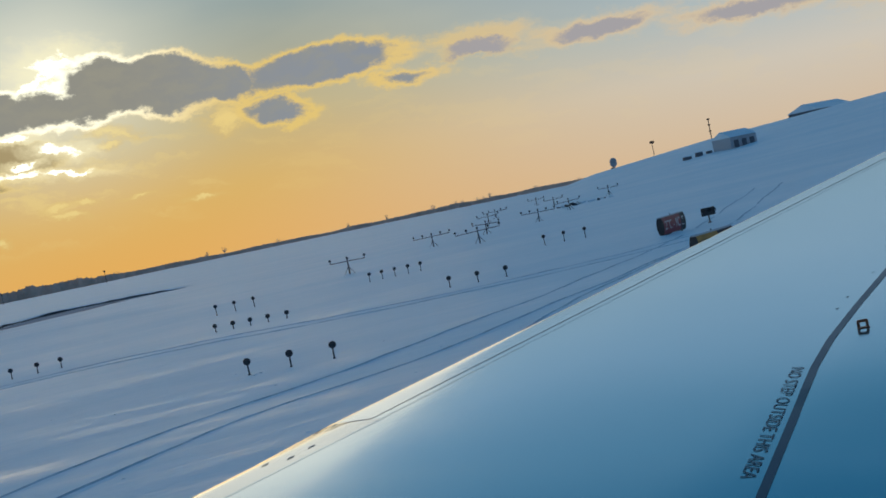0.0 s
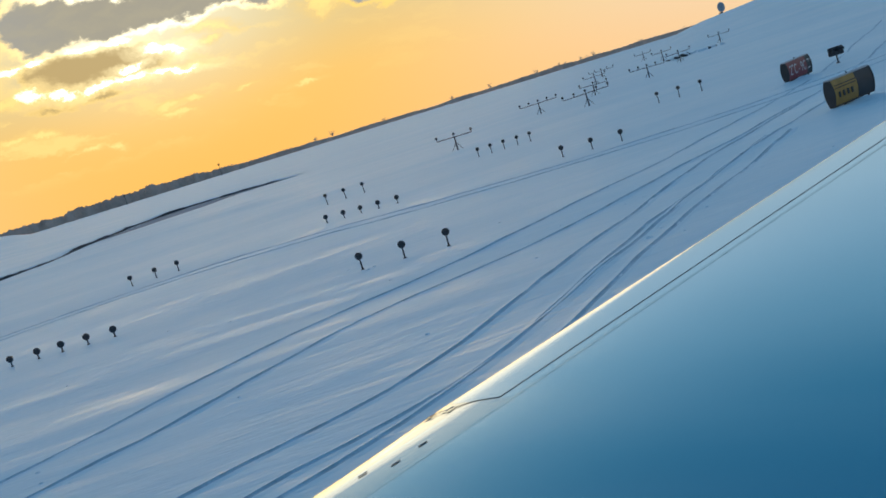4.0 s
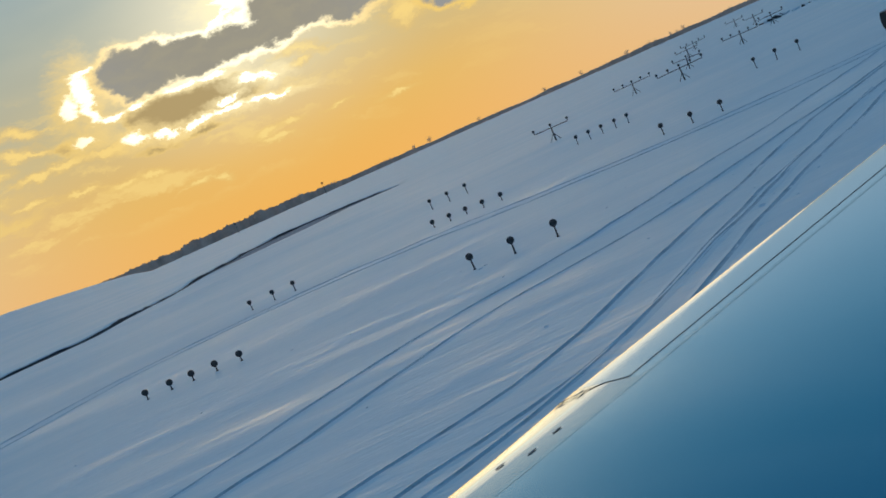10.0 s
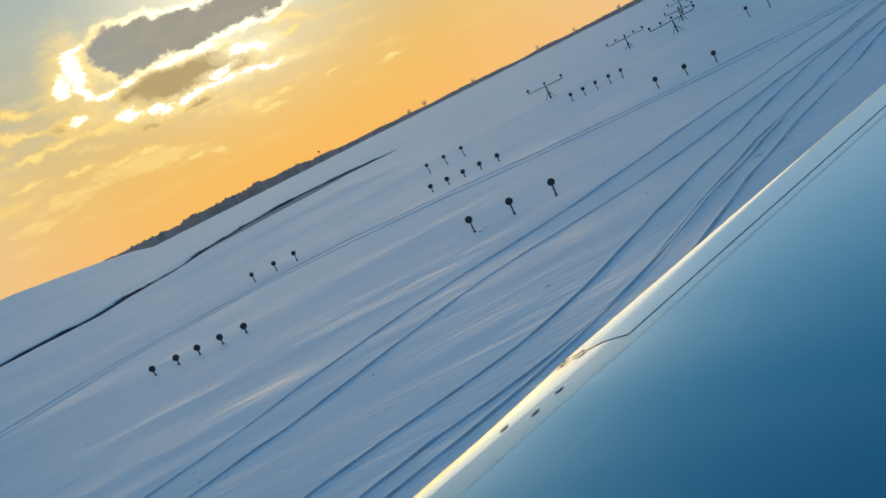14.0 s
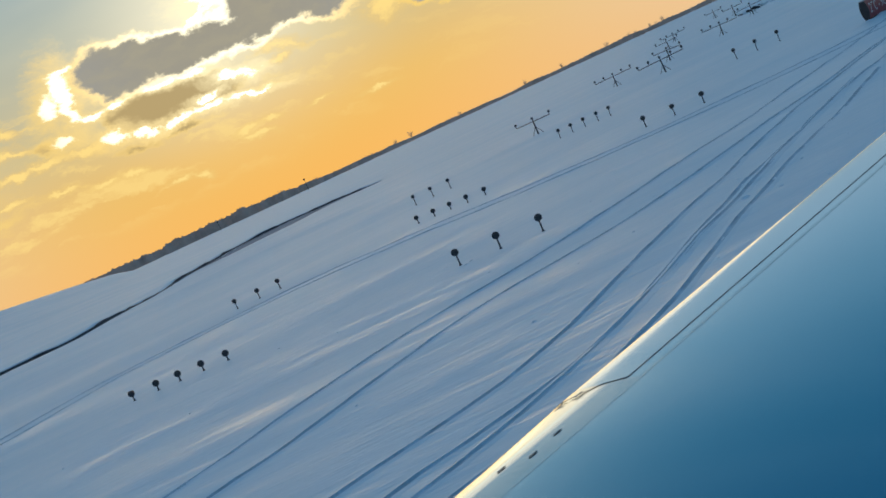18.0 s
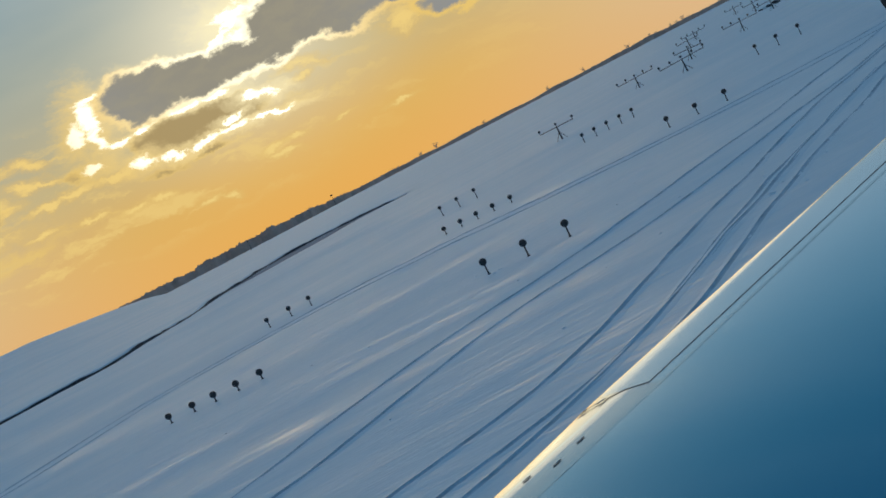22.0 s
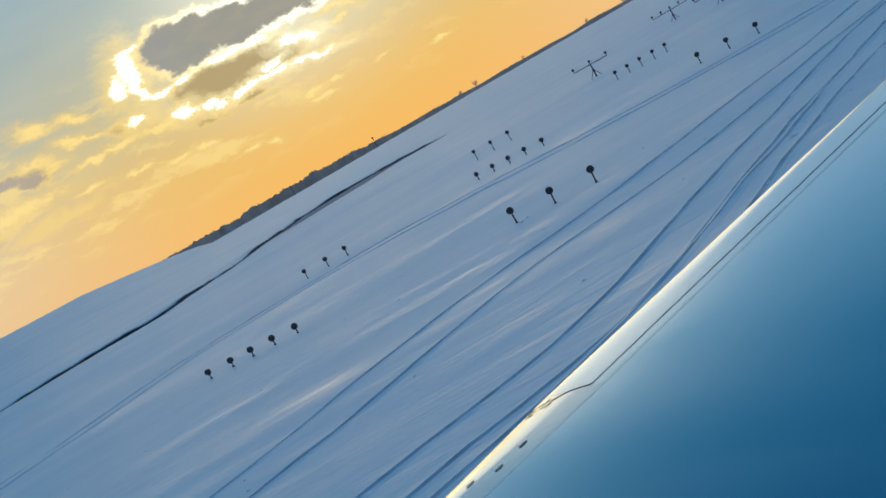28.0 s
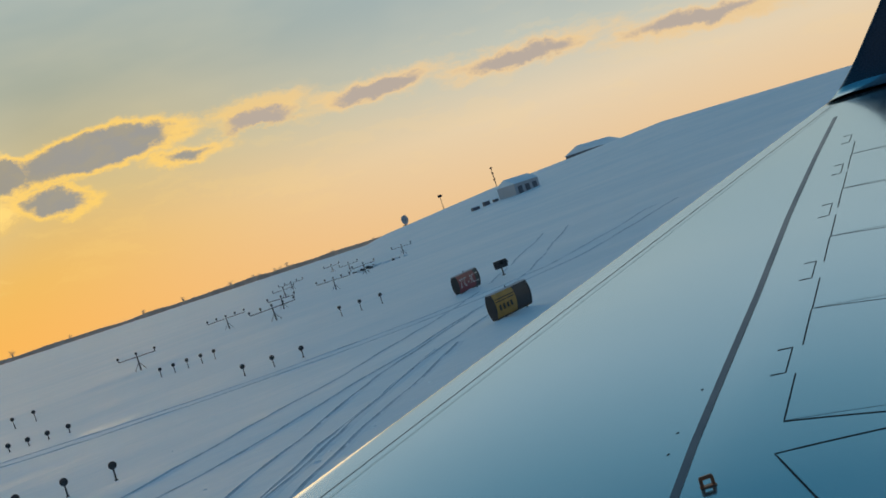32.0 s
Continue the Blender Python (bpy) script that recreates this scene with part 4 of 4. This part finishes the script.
for i in range(30):
    bare_tree(random.choice((random.uniform(5, 22), random.uniform(-14, 5), random.uniform(27, 34))), random.uniform(1050, 1300), random.uniform(6, 10), i)


def mast(a, r, high, heads, label):
    at = heading(a) * r
    root = tagged(new("airfield_mast"), label, "mast")
    root.matrix_basis = Matrix.Translation((at.x, at.y, ground_height(at.x, at.y)))
    bm = bmesh.new()
    add_tube(bm, (0, 0, -1), (0, 0, high), high * 0.025, high * 0.018, 6)
    part("pole", bm, POLE, root)
    for z, size in heads:
        bm = bmesh.new()
        add_box(bm, (size * 1.6, size, size), (0, 0, high * z), 0, size * 0.2)
        part("mast_head", bm, LAMP, root)
    return root


mast(24.3, 335, 4.2, ((1.0, 0.8),), "distant water-tower-like beacon on a pole")
mast(27.2, 335, 5.8, ((1.0, 0.5), (0.72, 0.45), (0.4, 0.45)), "distant lattice mast with three light heads")
mast(-3.8, 1000, 10, ((1.0, 1.3),), "distant thin lamp mast")
mast(-8.6, 1000, 9, ((0.9, 1.0),), "distant thin lamp mast")


def hangar(a, r, long_, deep, high, mat, label, turn):
    at = heading(a) * r
    root = tagged(new("hangar"), label, "building")
    root.matrix_basis = pose(at.x, at.y, ground_height(at.x, at.y) - 0.2, 0, 0, turn)
    bm = bmesh.new()
    add_box(bm, (long_, deep, high), (0, 0, high / 2 - 0.5), 0, 0.05)
    part("wall", bm, mat, root)
    bm = bmesh.new()
    v = [bm.verts.new(p) for p in ((-long_ / 2, -deep / 2 - 0.4, high - 0.5), (long_ / 2, -deep / 2 - 0.4, high - 0.5), (long_ / 2, 0, high + deep * 0.18), (-long_ / 2, 0, high + deep * 0.18), (long_ / 2, deep / 2 + 0.4, high - 0.5), (-long_ / 2, deep / 2 + 0.4, high - 0.5))]
    for f in ((0, 1, 2, 3), (3, 2, 4, 5), (0, 3, 5), (1, 4, 2), (0, 5, 4, 1)):
        bm.faces.new([v[i] for i in f])
    part("roof", bm, SNOW, root, "snow-covered roof")
    for i in range(3):
        bm = bmesh.new()
        add_box(bm, (long_ * 0.16, 0.15, high * 0.6), (-long_ * 0.3 + i * long_ * 0.3, -deep / 2 - 0.1, high * 0.28), 0, 0.02)
        part("door", bm, SHED, root)
    return root


hangar(28.3, 230, 7.6, 4.8, 2.7, WALL, "pale metal shed under snow on the airfield", 20)
hangar(32.5, 350, 26, 9, 1.5, SHED, "long dark distant airfield building", 35)


def dish_aerial(a, r, wide):
    """A pale dish on a short stand."""
    root = tagged(new("dish_aerial"), "small pale dish aerial on a stand on the snowy skyline", "aerial")
    at = heading(a) * r
    root.matrix_basis = pose(at.x, at.y, ground_height(at.x, at.y), 0, 0, -a + 35)
    bm = bmesh.new()
    add_tube(bm, (0, 0.3, -0.5), (0, 0.2, wide * 0.6), 0.14, 0.12, 8)
    add_box(bm, (0.9, 0.9, 0.5), (0, 0.3, 0.1), 0, 0.05)
    part("stand", bm, POLE, root)
    bm = bmesh.new()
    rings = []
    for q, deep in ((0.04, 0.0), (0.35, 0.02), (0.7, 0.09), (1.0, 0.19), (1.0, 0.23), (0.65, 0.13), (0.04, 0.05)):
        back = deep if len(rings) < 4 else deep - 0.1
        rings.append([bm.verts.new((q * wide / 2 * math.cos(i * math.tau / 20), -back * wide + (0 if len(rings) < 4 else 0.06), wide * 0.75 + q * wide / 2 * math.sin(i * math.tau / 20) * 1.15)) for i in range(20)])
    for low, top in zip(rings[:-1], rings[1:]):
        for i in range(20):
            bm.faces.new((low[i], low[(i + 1) % 20], top[(i + 1) % 20], top[i]))
    part("dish", bm, WALL, root, "pale round dish")
    bm = bmesh.new()
    for i in range(3):
        t = i * math.tau / 3 + 0.5
        add_tube(bm, (wide * 0.4 * math.cos(t), -wide * 0.12, wide * 0.75 + wide * 0.42 * math.sin(t)), (0, -wide * 0.42, wide * 0.75), 0.03, 0.03, 5)
    part("feed_arm", bm, POLE, root)
    return root


dish_aerial(22.2, 330, 2.4)


def rubble(a, r, count, long_, seed):
    """Slabs of broken crust pushed up by a plough, with dark gaps between them."""
    rnd = random.Random(seed)
    at = heading(a) * r
    root = tagged(new("snow_heap"), "low heap of ploughed snow slabs with dark gaps", "snow heap")
    root.matrix_basis = pose(at.x, at.y, ground_height(at.x, at.y), 0, 0, -a + 18)
    for i in range(count):
        bm = bmesh.new()
        x = (i / max(1, count - 1) - 0.5) * long_
        size = rnd.uniform(0.3, 0.75)
        add_box(bm, (size * 1.6, size * 0.7, size * 0.34), (0, 0, 0), 0, 0.05)
        # every third slab is dark and takes the place of a gap
        slab = part("slab", bm, SNOW if i % 3 else SOIL, root, "" if i % 3 else "dark slab filling a gap in the heap")
        slab.matrix_basis = pose(x + rnd.uniform(-0.3, 0.3), rnd.uniform(-0.8, 0.8), 0.05 + size * 0.12, rnd.uniform(-28, 28), rnd.uniform(-20, 20), rnd.uniform(0, 70))
    return root


rubble(20.6, 150, 22, 8.0, 3)


def snow_clods():
    """Loose lumps of crusted snow blown over the field."""
    rnd = random.Random(11)
    verts, faces = [], []
    for i in range(60):
        cx, cy = rnd.choice(((2, 22), (7, 26), (-6, 20), (10, 34), (-2, 36), (-14, 30), (14, 30)))
        x, y = rnd.gauss(cx, 3.4), rnd.gauss(cy, 2.6)
        if y < 11:
            continue
        size = rnd.uniform(0.012, 0.035) * (1.8 if rnd.random() < 0.06 else 1)
        z = ground_height(x, y)
        k = len(verts)
        n = 6
        for ring, (wide, tall) in enumerate(((1.0, -0.2), (0.85, 0.35), (0.4, 0.7))):
            for j in range(n):
                a = j * math.tau / n + rnd.uniform(-0.3, 0.3)
                verts.append(Vector((x + 1.9 * size * wide * math.cos(a) * rnd.uniform(0.8, 1.2), y + size * wide * math.sin(a), z + size * tall * rnd.uniform(0.7, 1.2))))
        for ring in range(2):
            for j in range(n):
                p, q = k + ring * n + j, k + ring * n + (j + 1) % n
                faces.append((p, q, q + n, p + n))
        faces.append(tuple(k + 2 * n + j for j in range(n)))
    return tagged(new("snow_clods", mesh_of("snow_clods", verts, faces, SNOW, False)), "scattered lumps of crusted snow on the field", "snow", kind="stuff")


snow_clods()


def equipment_box(a, r, long_, high):
    root = tagged(new("equipment_box"), "small dark equipment cabinet half sunk in snow", "cabinet", "boxes by the shed")
    at = heading(a) * r
    root.matrix_basis = pose(at.x, at.y, ground_height(at.x, at.y), 0, 0, -a + 25)
    bm = bmesh.new()
    add_box(bm, (long_, 0.9, high + 0.2), (0, 0, high / 2 - 0.1), 0, 0.04)
    part("body", bm, SHED, root)
    bm = bmesh.new()
    add_box(bm, (long_ + 0.15, 1.05, 0.12), (0, 0, high + 0.05), 0, 0.04)
    part("snow_cap", bm, SNOW, root, "cap of snow on top")
    return root


for a, r, long_, high in ((25.9, 226, 1.6, 0.6), (26.5, 228, 1.3, 0.8), (27.0, 229, 1.0, 0.5)):
    equipment_box(a, r, long_, high)
